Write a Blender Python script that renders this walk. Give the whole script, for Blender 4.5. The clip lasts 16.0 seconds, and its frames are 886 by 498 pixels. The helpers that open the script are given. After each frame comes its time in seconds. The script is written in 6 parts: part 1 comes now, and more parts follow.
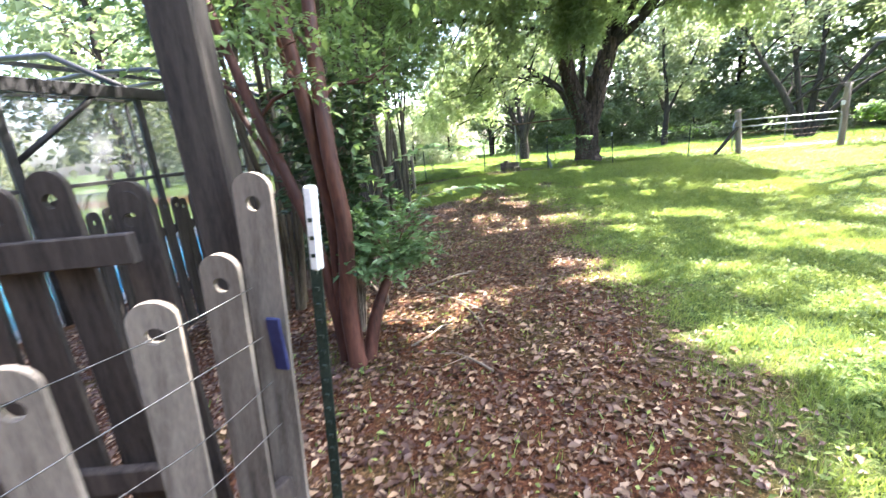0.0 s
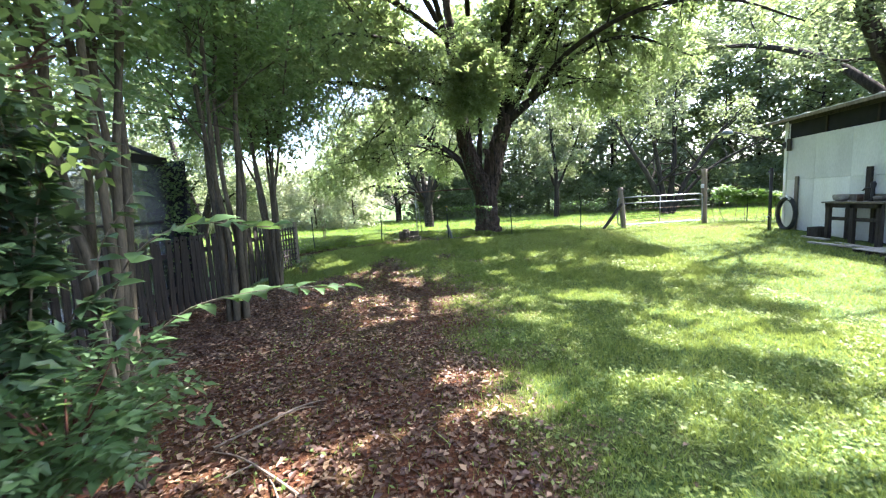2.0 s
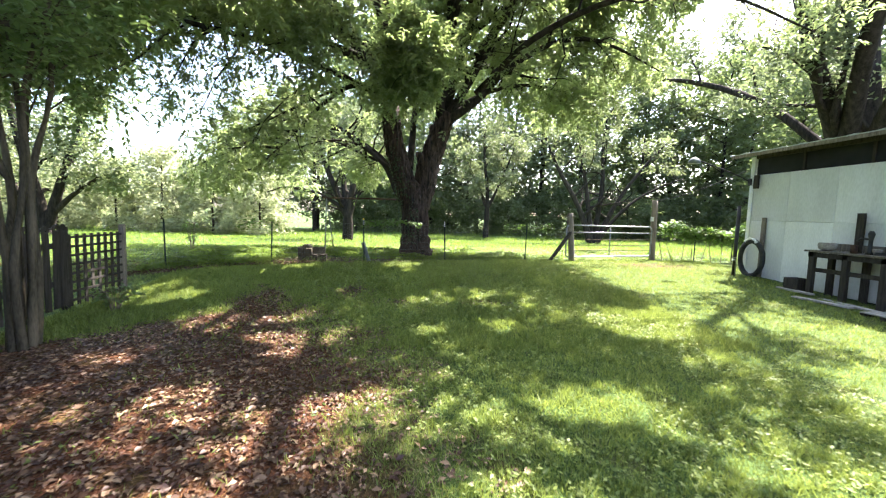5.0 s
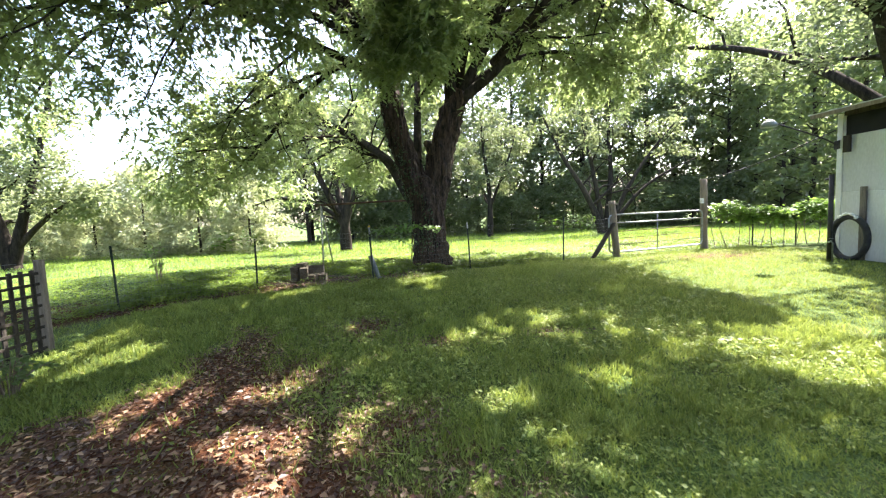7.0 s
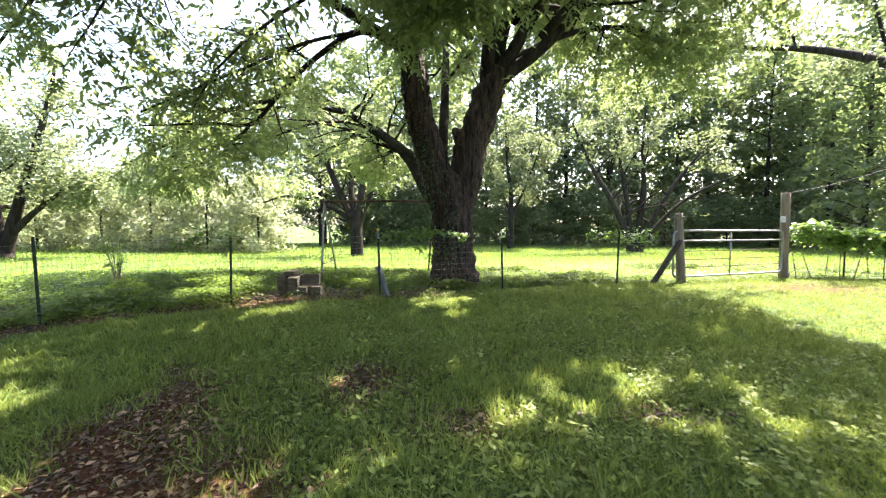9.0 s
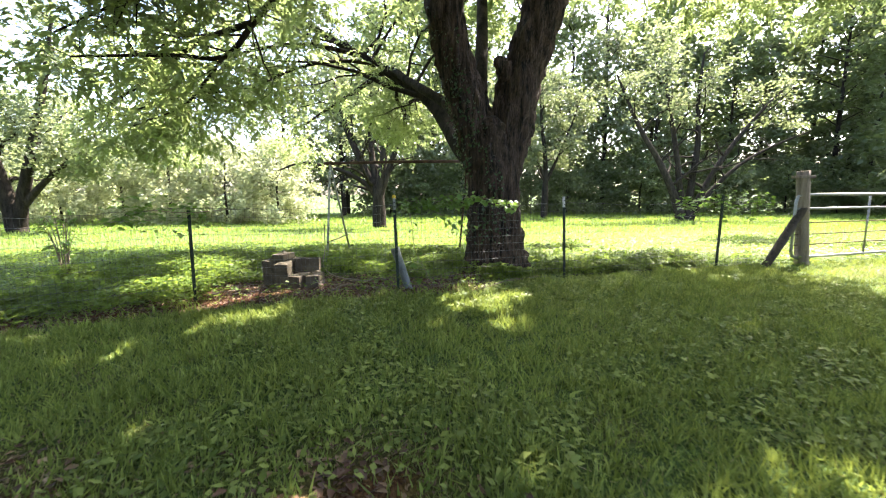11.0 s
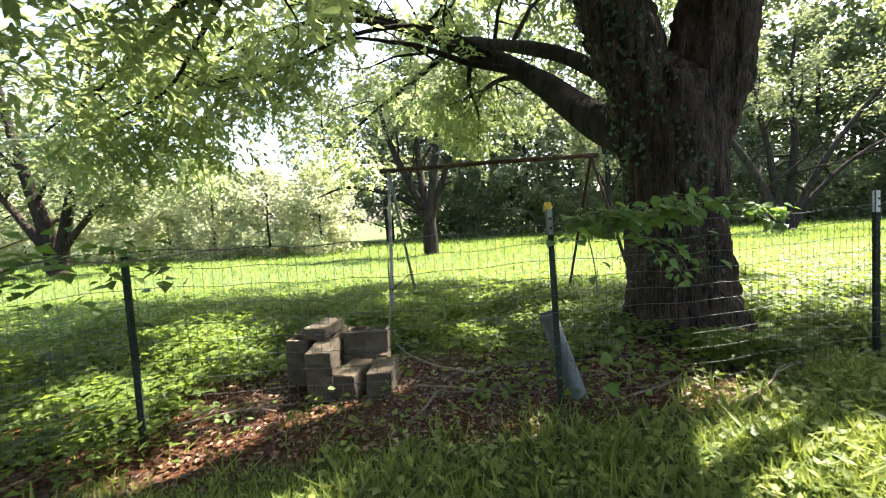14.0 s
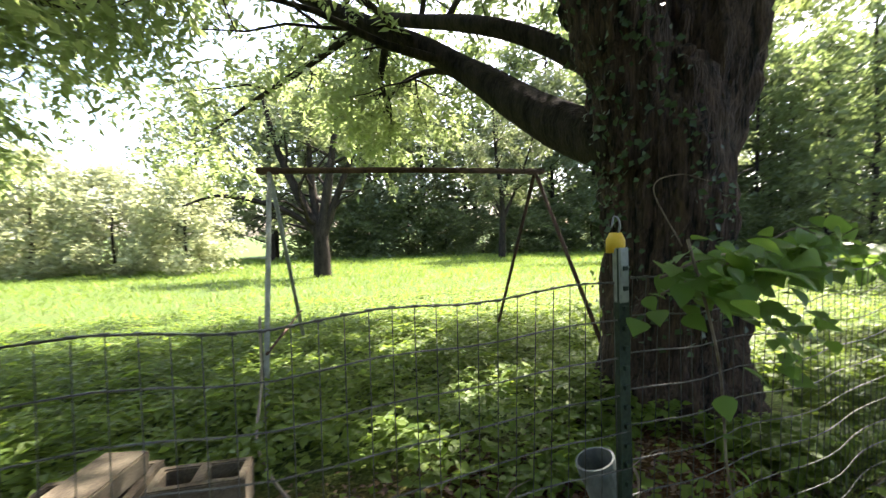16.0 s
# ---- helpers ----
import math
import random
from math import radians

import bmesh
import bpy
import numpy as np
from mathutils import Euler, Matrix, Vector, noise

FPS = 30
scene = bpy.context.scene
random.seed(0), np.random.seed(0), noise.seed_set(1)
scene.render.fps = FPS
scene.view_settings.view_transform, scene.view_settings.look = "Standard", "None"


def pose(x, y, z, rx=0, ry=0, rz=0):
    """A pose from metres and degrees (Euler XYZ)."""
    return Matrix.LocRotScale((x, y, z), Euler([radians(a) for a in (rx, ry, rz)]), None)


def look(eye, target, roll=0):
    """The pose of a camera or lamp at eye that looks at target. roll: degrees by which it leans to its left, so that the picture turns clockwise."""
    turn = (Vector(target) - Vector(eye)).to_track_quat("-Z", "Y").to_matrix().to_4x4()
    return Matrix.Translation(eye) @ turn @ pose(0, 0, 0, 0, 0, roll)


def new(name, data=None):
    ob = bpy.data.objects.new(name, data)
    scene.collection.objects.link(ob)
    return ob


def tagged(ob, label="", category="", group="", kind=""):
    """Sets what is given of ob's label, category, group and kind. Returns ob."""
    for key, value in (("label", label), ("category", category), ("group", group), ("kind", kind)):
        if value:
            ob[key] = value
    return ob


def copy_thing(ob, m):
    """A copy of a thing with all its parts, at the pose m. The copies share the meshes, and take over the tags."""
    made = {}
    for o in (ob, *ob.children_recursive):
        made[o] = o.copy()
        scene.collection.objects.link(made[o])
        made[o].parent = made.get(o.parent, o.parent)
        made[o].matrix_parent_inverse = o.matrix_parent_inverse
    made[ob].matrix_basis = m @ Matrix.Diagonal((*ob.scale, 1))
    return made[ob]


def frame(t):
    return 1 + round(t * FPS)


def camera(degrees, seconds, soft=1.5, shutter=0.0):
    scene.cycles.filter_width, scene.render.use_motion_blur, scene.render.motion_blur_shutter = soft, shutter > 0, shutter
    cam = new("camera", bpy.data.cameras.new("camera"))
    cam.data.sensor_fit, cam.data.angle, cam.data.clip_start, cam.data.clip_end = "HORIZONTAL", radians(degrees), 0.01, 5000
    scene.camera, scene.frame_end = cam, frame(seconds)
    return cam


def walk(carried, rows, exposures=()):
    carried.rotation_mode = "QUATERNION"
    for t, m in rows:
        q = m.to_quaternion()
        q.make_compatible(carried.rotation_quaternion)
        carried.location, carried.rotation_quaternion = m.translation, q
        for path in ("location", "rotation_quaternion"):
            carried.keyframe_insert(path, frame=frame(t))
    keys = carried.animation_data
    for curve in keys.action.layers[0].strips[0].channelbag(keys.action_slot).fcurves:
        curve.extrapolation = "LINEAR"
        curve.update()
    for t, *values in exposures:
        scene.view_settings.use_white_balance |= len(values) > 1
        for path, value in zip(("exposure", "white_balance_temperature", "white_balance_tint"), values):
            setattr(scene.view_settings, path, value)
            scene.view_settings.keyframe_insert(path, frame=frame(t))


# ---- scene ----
cam = camera(94.7, 16.0, soft=1.2, shutter=0.25)
PATH = [
    (0, (0.292, -0.76, 1.439), (-0.352, 1.064, 0.93), -5.2),
    (0.5, (0.363, -0.5, 1.419), (-0.052, 1.426, 1.077), -5.4),
    (1, (0.369, -0.111, 1.464), (0.16, 1.85, 1.129), -3.4),
    (1.5, (0.431, 0.385, 1.42), (0.36, 2.37, 1.193), -1.8),
    (2, (0.432, 0.843, 1.44), (0.22, 2.819, 1.207), -2.9),
    (2.5, (0.417, 1.283, 1.465), (0.218, 3.268, 1.323), -1.0),
    (3, (0.36, 1.812, 1.453), (0.034, 3.785, 1.506), -1.7),
    (3.5, (0.441, 2.357, 1.415), (0.268, 4.345, 1.275), -2.9),
    (3.7, (0.439, 2.557, 1.406), (0.466, 4.55, 1.247), 1.9),
    (6, (0.101, 5.421, 1.477), (0.304, 7.399, 1.26), 1.1),
    (6.5, (-0.087, 5.969, 1.458), (0.077, 7.947, 1.211), -0.9),
    (7, (-0.133, 6.407, 1.409), (0.042, 8.393, 1.246), -2.5),
    (7.5, (-0.181, 6.941, 1.404), (0.03, 8.918, 1.185), -1.7),
    (8, (-0.238, 7.458, 1.392), (0.115, 9.418, 1.204), 0.5),
    (8.5, (-0.209, 7.951, 1.353), (0.004, 9.937, 1.254), 0.8),
    (11, (-0.301, 10.539, 1.273), (-0.319, 12.52, 1.003), -0.3),
    (11.5, (-0.412, 11.067, 1.273), (-0.492, 13.049, 1.018), -0.9),
    (12, (-0.628, 11.543, 1.252), (-0.752, 13.533, 1.098), -1.3),
    (12.5, (-0.805, 12.005, 1.216), (-1.009, 13.993, 1.129), -0.3),
    (13, (-1.003, 12.459, 1.219), (-1.402, 14.417, 1.143), -1.3),
    (13.5, (-1.201, 12.861, 1.26), (-1.423, 14.844, 1.123), -2.4),
    (14, (-1.339, 13.261, 1.208), (-1.55, 15.244, 1.052), -3.3),
    (14.5, (-1.425, 13.645, 1.219), (-1.438, 15.636, 1.028), -2.0),
    (15, (-1.561, 14.09, 1.219), (-1.445, 16.076, 1.018), -1.2),
    (15.5, (-1.544, 14.474, 1.2), (-1.54, 16.469, 1.048), -5.0),
    (16, (-1.617, 14.698, 1.271), (-1.302, 16.671, 1.186), -1.1),
]
walk(cam, [(t, look(eye, target, roll)) for t, eye, target, roll in PATH], [(0, 3.85, 6050, 16), (0.6, 3.5, 5900, 16), (1.5, 3.2, 5800, 17), (3, 3.1, 6000, 17), (7, 3.05, 6450, 16), (11.3, 3.15, 6650, 17), (12.5, 3.0, 6650, 17), (16, 2.85, 6750, 16)])

# ---- sky and sun: late morning, sun ahead and to the right ----
SUN_AZ, SUN_EL = radians(44), radians(55.5)          # azimuth clockwise from +y
SUN_WAY = Vector((math.sin(SUN_AZ) * math.cos(SUN_EL), math.cos(SUN_AZ) * math.cos(SUN_EL), math.sin(SUN_EL)))
world = bpy.data.worlds.new("summer_sky")
scene.world = world
world.use_nodes = True
wn, wl = world.node_tree.nodes, world.node_tree.links
sky = wn.new("ShaderNodeTexSky")
sky.sky_type, sky.sun_disc = "NISHITA", False
sky.sun_elevation, sky.sun_rotation = SUN_EL, SUN_AZ
sky.dust_density, sky.air_density = 3.0, 1.0
wl.new(sky.outputs[0], wn["Background"].inputs[0])
wn["Background"].inputs[1].default_value = 0.14
sun = new("sun", bpy.data.lights.new("sun", "SUN"))
sun.data.energy, sun.data.angle, sun.data.color = 5.0, radians(0.53), (1.0, 0.94, 0.84)
sun.matrix_world = look(SUN_WAY * 60, (0, 0, 0))


# ---- materials ----
def material(name, dark, light, scale=8.0, rough=0.8, fine=60.0, bump=0.3, dist=0.01, metal=0.0, stretch=(1, 1, 1), contrast=(0.35, 0.65), spec=0.3):
    """Two scales of noise mix a dark and a light tone; the fine one also gives relief."""
    m = bpy.data.materials.new(name)
    m.use_nodes = True
    n, l = m.node_tree.nodes, m.node_tree.links
    p = n["Principled BSDF"]
    tc = n.new("ShaderNodeTexCoord")
    mp = n.new("ShaderNodeMapping")
    mp.inputs["Scale"].default_value = stretch
    l.new(tc.outputs["Object"], mp.inputs[0])
    big, small = n.new("ShaderNodeTexNoise"), n.new("ShaderNodeTexNoise")
    big.inputs["Scale"].default_value, small.inputs["Scale"].default_value = scale, fine
    big.inputs["Detail"].default_value, small.inputs["Detail"].default_value = 4, 3
    l.new(mp.outputs[0], big.inputs["Vector"])
    l.new(mp.outputs[0], small.inputs["Vector"])
    add = n.new("ShaderNodeMath")
    add.operation = "MULTIPLY_ADD"
    add.inputs[1].default_value = 0.6
    half = n.new("ShaderNodeMath")
    half.operation = "MULTIPLY"
    half.inputs[1].default_value = 0.4
    l.new(small.outputs[0], half.inputs[0])
    l.new(big.outputs[0], add.inputs[0])
    l.new(half.outputs[0], add.inputs[2])
    ramp = n.new("ShaderNodeValToRGB")
    ramp.color_ramp.elements[0].position, ramp.color_ramp.elements[1].position = contrast
    ramp.color_ramp.elements[0].color, ramp.color_ramp.elements[1].color = (*dark, 1), (*light, 1)
    l.new(add.outputs[0], ramp.inputs[0])
    info = n.new("ShaderNodeObjectInfo")
    hsv = n.new("ShaderNodeHueSaturation")
    vary = n.new("ShaderNodeMapRange")
    vary.inputs["To Min"].default_value, vary.inputs["To Max"].default_value = 0.82, 1.18
    l.new(info.outputs["Random"], vary.inputs[0])
    l.new(vary.outputs[0], hsv.inputs["Value"])
    l.new(ramp.outputs[0], hsv.inputs["Color"])
    l.new(hsv.outputs[0], p.inputs["Base Color"])
    p.inputs["Roughness"].default_value, p.inputs["Metallic"].default_value = rough, metal
    p.inputs["Specular IOR Level"].default_value = spec
    b = n.new("ShaderNodeBump")
    b.inputs["Strength"].default_value, b.inputs["Distance"].default_value = bump, dist
    l.new(add.outputs[0], b.inputs["Height"])
    l.new(b.outputs[0], p.inputs["Normal"])
    return m


def leaf_material(name, dark, light, through_colour, glow=0.45, rough=0.45, spec=0.4, power=1.3):
    """Leaves: each island its own tone, gloss on top, light passing through."""
    m = bpy.data.materials.new(name)
    m.use_nodes = True
    n, l = m.node_tree.nodes, m.node_tree.links
    p = n["Principled BSDF"]
    geo = n.new("ShaderNodeNewGeometry")
    tc = n.new("ShaderNodeTexCoord")
    patch = n.new("ShaderNodeTexNoise")
    patch.inputs["Scale"].default_value = 0.7
    l.new(tc.outputs["Object"], patch.inputs["Vector"])
    mean = n.new("ShaderNodeMath")
    mean.operation = "MULTIPLY_ADD"
    mean.inputs[1].default_value = 0.6
    l.new(geo.outputs["Random Per Island"], mean.inputs[0])
    sub = n.new("ShaderNodeMath")
    sub.operation = "MULTIPLY"
    sub.inputs[1].default_value = 0.4
    l.new(patch.outputs[0], sub.inputs[0])
    l.new(sub.outputs[0], mean.inputs[2])
    mix = n.new("ShaderNodeMix")
    mix.data_type = "RGBA"
    mix.inputs[6].default_value, mix.inputs[7].default_value = (*dark, 1), (*light, 1)
    curve = n.new("ShaderNodeMath")
    curve.operation = "POWER"
    curve.inputs[1].default_value = power
    l.new(mean.outputs[0], curve.inputs[0])
    l.new(curve.outputs[0], mix.inputs[0])
    l.new(mix.outputs[2], p.inputs["Base Color"])
    p.inputs["Roughness"].default_value, p.inputs["Specular IOR Level"].default_value = rough, spec
    tr = n.new("ShaderNodeBsdfTranslucent")
    tmix = n.new("ShaderNodeMix")
    tmix.data_type = "RGBA"
    tmix.inputs[0].default_value = 0.75
    tmix.inputs[7].default_value = (*through_colour, 1)
    l.new(mix.outputs[2], tmix.inputs[6])
    l.new(tmix.outputs[2], tr.inputs["Color"])
    sh = n.new("ShaderNodeMixShader")
    sh.inputs[0].default_value = glow
    l.new(p.outputs[0], sh.inputs[1])
    l.new(tr.outputs[0], sh.inputs[2])
    l.new(sh.outputs[0], n["Material Output"].inputs["Surface"])
    return m


PECAN_LEAF = leaf_material("pecan_leaf", (0.038, 0.070, 0.022), (0.130, 0.180, 0.070), (0.38, 0.47, 0.16), 0.55, 0.36, 0.5)
MYRTLE_LEAF = leaf_material("crape_myrtle_leaf", (0.038, 0.074, 0.024), (0.125, 0.185, 0.065), (0.27, 0.38, 0.10))
FAR_LEAF = leaf_material("far_tree_leaf", (0.045, 0.068, 0.030), (0.150, 0.185, 0.092), (0.25, 0.30, 0.12))
# shrub tone raised so that the sunlight is already in the leaf colour
SUNLIT_SHRUB_LEAF = leaf_material("sunlit_shrub_leaf", (0.110, 0.140, 0.075), (0.400, 0.430, 0.260), (0.50, 0.54, 0.26))
VINE_LEAF = leaf_material("vine_leaf", (0.050, 0.110, 0.022), (0.110, 0.200, 0.045), (0.26, 0.42, 0.06))
YARD_LEAF = leaf_material("yard_tree_leaf", (0.034, 0.056, 0.024), (0.110, 0.140, 0.066), (0.21, 0.26, 0.11), 0.42)
WEED_LEAF = leaf_material("weed_leaf", (0.036, 0.074, 0.014), (0.165, 0.235, 0.050), (0.30, 0.42, 0.05), 0.45, 0.5, 0.22)
GRASS_BLADE = leaf_material("grass_blade", (0.034, 0.072, 0.012), (0.375, 0.440, 0.118), (0.36, 0.44, 0.08), 0.35, 0.55, 0.3, 1.9)
MEADOW_BLADE = leaf_material("meadow_blade", (0.080, 0.150, 0.028), (0.160, 0.240, 0.055), (0.32, 0.44, 0.06), 0.4, 0.6, 0.3)
SAPLING_LEAF = leaf_material("sapling_leaf", (0.042, 0.092, 0.030), (0.095, 0.155, 0.056), (0.22, 0.36, 0.08), 0.3, 0.4, 0.45)
# leaf tone darkened to stand in for the shade under the myrtles
SHADED_LEAF = leaf_material("shaded_leaf", (0.016, 0.036, 0.016), (0.060, 0.105, 0.048), (0.12, 0.20, 0.06), 0.3, 0.4, 0.45)
STRAW = leaf_material("dead_grass", (0.160, 0.125, 0.060), (0.330, 0.280, 0.160), (0.35, 0.28, 0.14), 0.25, 0.7, 0.3)
DRY_LEAF = leaf_material("dry_leaf", (0.042, 0.014, 0.006), (0.920, 0.640, 0.370), (0.24, 0.12, 0.06), 0.06, 0.5, 0.4, 5.0)
PECAN_BARK = material("pecan_bark", (0.006, 0.005, 0.004), (0.110, 0.072, 0.052), 6, 0.92, 26, 1.0, 0.08, stretch=(2.8, 2.8, 0.4), contrast=(0.38, 0.66))
# bark tone lowered to stand in for backlight on limbs and far trunks
BACKLIT_BARK = material("backlit_bark", (0.010, 0.009, 0.007), (0.048, 0.040, 0.032), 4, 0.95, 26, 1.0, 0.03, stretch=(2, 2, 0.5), spec=0.06)
MYRTLE_BARK = material("smooth_myrtle_bark", (0.034, 0.029, 0.018), (0.112, 0.092, 0.060), 3, 0.8, 24, 0.4, 0.006, stretch=(3, 3, 0.6), spec=0.12)
RED_BARK = material("red_myrtle_bark", (0.028, 0.011, 0.007), (0.118, 0.046, 0.027), 3, 0.6, 20, 0.45, 0.006, stretch=(3, 3, 0.5))
WEATHERED = material("weathered_grey_wood", (0.060, 0.051, 0.040), (0.210, 0.180, 0.145), 5, 0.85, 70, 0.6, 0.004, stretch=(6, 6, 0.5))
# old wood, toned darker to stand in for shade on backlit fence faces
SHADED_OLD_WOOD = material("shaded_old_wood", (0.012, 0.010, 0.008), (0.058, 0.047, 0.037), 5, 0.9, 60, 0.7, 0.005, stretch=(6, 6, 0.5))
POST_WOOD = material("weathered_post_wood", (0.100, 0.080, 0.062), (0.270, 0.220, 0.175), 5, 0.9, 60, 0.8, 0.006, stretch=(5, 5, 0.4))
DECK_WOOD = material("silvered_deck_wood", (0.180, 0.165, 0.150), (0.420, 0.395, 0.360), 5, 0.85, 60, 0.5, 0.004, stretch=(5, 0.6, 5))
SIDING = material("white_painted_siding", (0.470, 0.460, 0.440), (0.720, 0.710, 0.690), 1.3, 0.6, 30, 0.15, 0.004, stretch=(1, 1, 0.35), contrast=(0.25, 0.7))
TRIM_PAINT = material("white_trim_paint", (0.60, 0.59, 0.57), (0.78, 0.77, 0.75), 3, 0.5, 40, 0.1, 0.002)
# near-black screen and panel tone; in the doorway it stands for the unlit inside
NEAR_BLACK = material("near_black_panel", (0.006, 0.006, 0.007), (0.016, 0.016, 0.018), 3, 0.8, 80, 0.1, 0.002)
ROOF_METAL = material("galvanised_roof", (0.26, 0.27, 0.26), (0.46, 0.47, 0.46), 2, 0.45, 30, 0.1, 0.002, 0.6)
DARK_METAL = material("dark_bronze_aluminium", (0.018, 0.017, 0.016), (0.045, 0.042, 0.040), 6, 0.5, 60, 0.1, 0.002, 0.5)
POST_GREEN = material("green_steel_post", (0.010, 0.018, 0.013), (0.034, 0.050, 0.036), 10, 0.6, 90, 0.3, 0.002, 0.3)
WIRE = material("dull_fence_wire", (0.028, 0.030, 0.026), (0.130, 0.128, 0.116), 20, 0.42, 120, 0.1, 0.001, 0.65, spec=0.5)
GALV = material("galvanised_tube", (0.16, 0.165, 0.17), (0.32, 0.33, 0.335), 8, 0.45, 60, 0.05, 0.001, 0.85)
RUST = material("rusted_swing_tube", (0.035, 0.022, 0.016), (0.120, 0.072, 0.046), 8, 0.8, 80, 0.4, 0.002, 0.3)
GREY_PAINT = material("pale_painted_tube", (0.15, 0.165, 0.15), (0.29, 0.31, 0.28), 8, 0.6, 60, 0.1, 0.001, 0.2)
CONCRETE = material("stained_concrete_block", (0.045, 0.034, 0.024), (0.158, 0.134, 0.090), 7, 0.95, 110, 0.8, 0.006)
GREY_PLASTIC = material("grey_plastic_pipe", (0.085, 0.098, 0.095), (0.165, 0.182, 0.175), 5, 0.45, 60, 0.05, 0.001)
WHITE_PLASTIC = material("white_plastic", (0.55, 0.55, 0.53), (0.75, 0.75, 0.72), 12, 0.5, 60, 0.05, 0.001)
YELLOW_PLASTIC = material("yellow_plastic", (0.62, 0.40, 0.03), (0.80, 0.55, 0.06), 12, 0.5, 60, 0.05, 0.001)
BLACK_RUBBER = material("black_rubber", (0.010, 0.010, 0.011), (0.040, 0.039, 0.038), 10, 0.7, 80, 0.3, 0.003)
ROPE = material("pale_hose", (0.16, 0.13, 0.10), (0.32, 0.28, 0.22), 10, 0.6, 80, 0.2, 0.002)
CLAY = material("clay_pot", (0.16, 0.14, 0.12), (0.36, 0.33, 0.29), 8, 0.8, 60, 0.2, 0.002)
STICK = material("dead_twig", (0.095, 0.072, 0.050), (0.260, 0.210, 0.155), 10, 0.9, 60, 0.4, 0.003)
BLUE_CLOTH = material("blue_plastic", (0.010, 0.012, 0.045), (0.025, 0.030, 0.085), 8, 0.5, 60, 0.1, 0.002)
COPING = material("pool_coping", (0.34, 0.32, 0.29), (0.52, 0.50, 0.46), 4, 0.85, 50, 0.3, 0.004)


def water_material():
    m = bpy.data.materials.new("pool_water")
    m.use_nodes = True
    n, l = m.node_tree.nodes, m.node_tree.links
    p = n["Principled BSDF"]
    p.inputs["Base Color"].default_value = (0.03, 0.32, 0.50, 1)
    p.inputs["Roughness"].default_value = 0.05
    w = n.new("ShaderNodeTexNoise")
    w.inputs["Scale"].default_value = 3
    b = n.new("ShaderNodeBump")
    b.inputs["Strength"].default_value, b.inputs["Distance"].default_value = 0.3, 0.03
    l.new(w.outputs[0], b.inputs["Height"])
    l.new(b.outputs[0], p.inputs["Normal"])
    return m


WATER = water_material()


def screen_material():
    """Insect screen: a fine dark mesh that lets most of the light through."""
    m = bpy.data.materials.new("insect_screen")
    m.use_nodes = True
    n, l = m.node_tree.nodes, m.node_tree.links
    p = n["Principled BSDF"]
    p.inputs["Base Color"].default_value, p.inputs["Roughness"].default_value = (0.10, 0.104, 0.108, 1), 0.7
    t = n.new("ShaderNodeBsdfTransparent")
    s = n.new("ShaderNodeMixShader")
    s.inputs[0].default_value = 0.5
    l.new(t.outputs[0], s.inputs[1])
    l.new(p.outputs[0], s.inputs[2])
    l.new(s.outputs[0], n["Material Output"].inputs["Surface"])
    return m


SCREEN = screen_material()


# ---- shape helpers ----
rng = np.random.default_rng(7)


def smooth_step(a, b, x):
    t = np.clip((np.asarray(x, float) - a) / (b - a), 0, 1)
    return t * t * (3 - 2 * t)


def ground_z(x, y):
    """Height of the ground: a flat yard, a slight rise at the wire fence, a meadow that falls away."""
    x, y = np.asarray(x, float), np.asarray(y, float)
    z = -0.22 + 0.24 * smooth_step(9.5, 16, y)
    z = z - 0.06 * np.clip(-3 - x, 0, 5) * (1 - smooth_step(12, 16, y))
    fall = np.where(y < 37, 0.042 * np.clip(y - 17.5, 0, 60), 0.82 + 0.01 * (np.clip(y, 37, 90) - 37))
    return z - fall


def gz(x, y):
    return float(ground_z(x, y))


def wobble(x, y, s=1.0):
    """Cheap smooth noise, -1 to 1, for outlines of patches."""
    x, y = np.asarray(x, float) * s, np.asarray(y, float) * s
    return (np.sin(1.7 * x + 0.6 * y + 1.3) + np.sin(2.3 * y - 1.1 * x + 0.4) + np.sin(3.1 * x + 2.7 * y + 2.0) * 0.7 + np.sin(5.3 * x - 4.1 * y) * 0.5) / 3.2


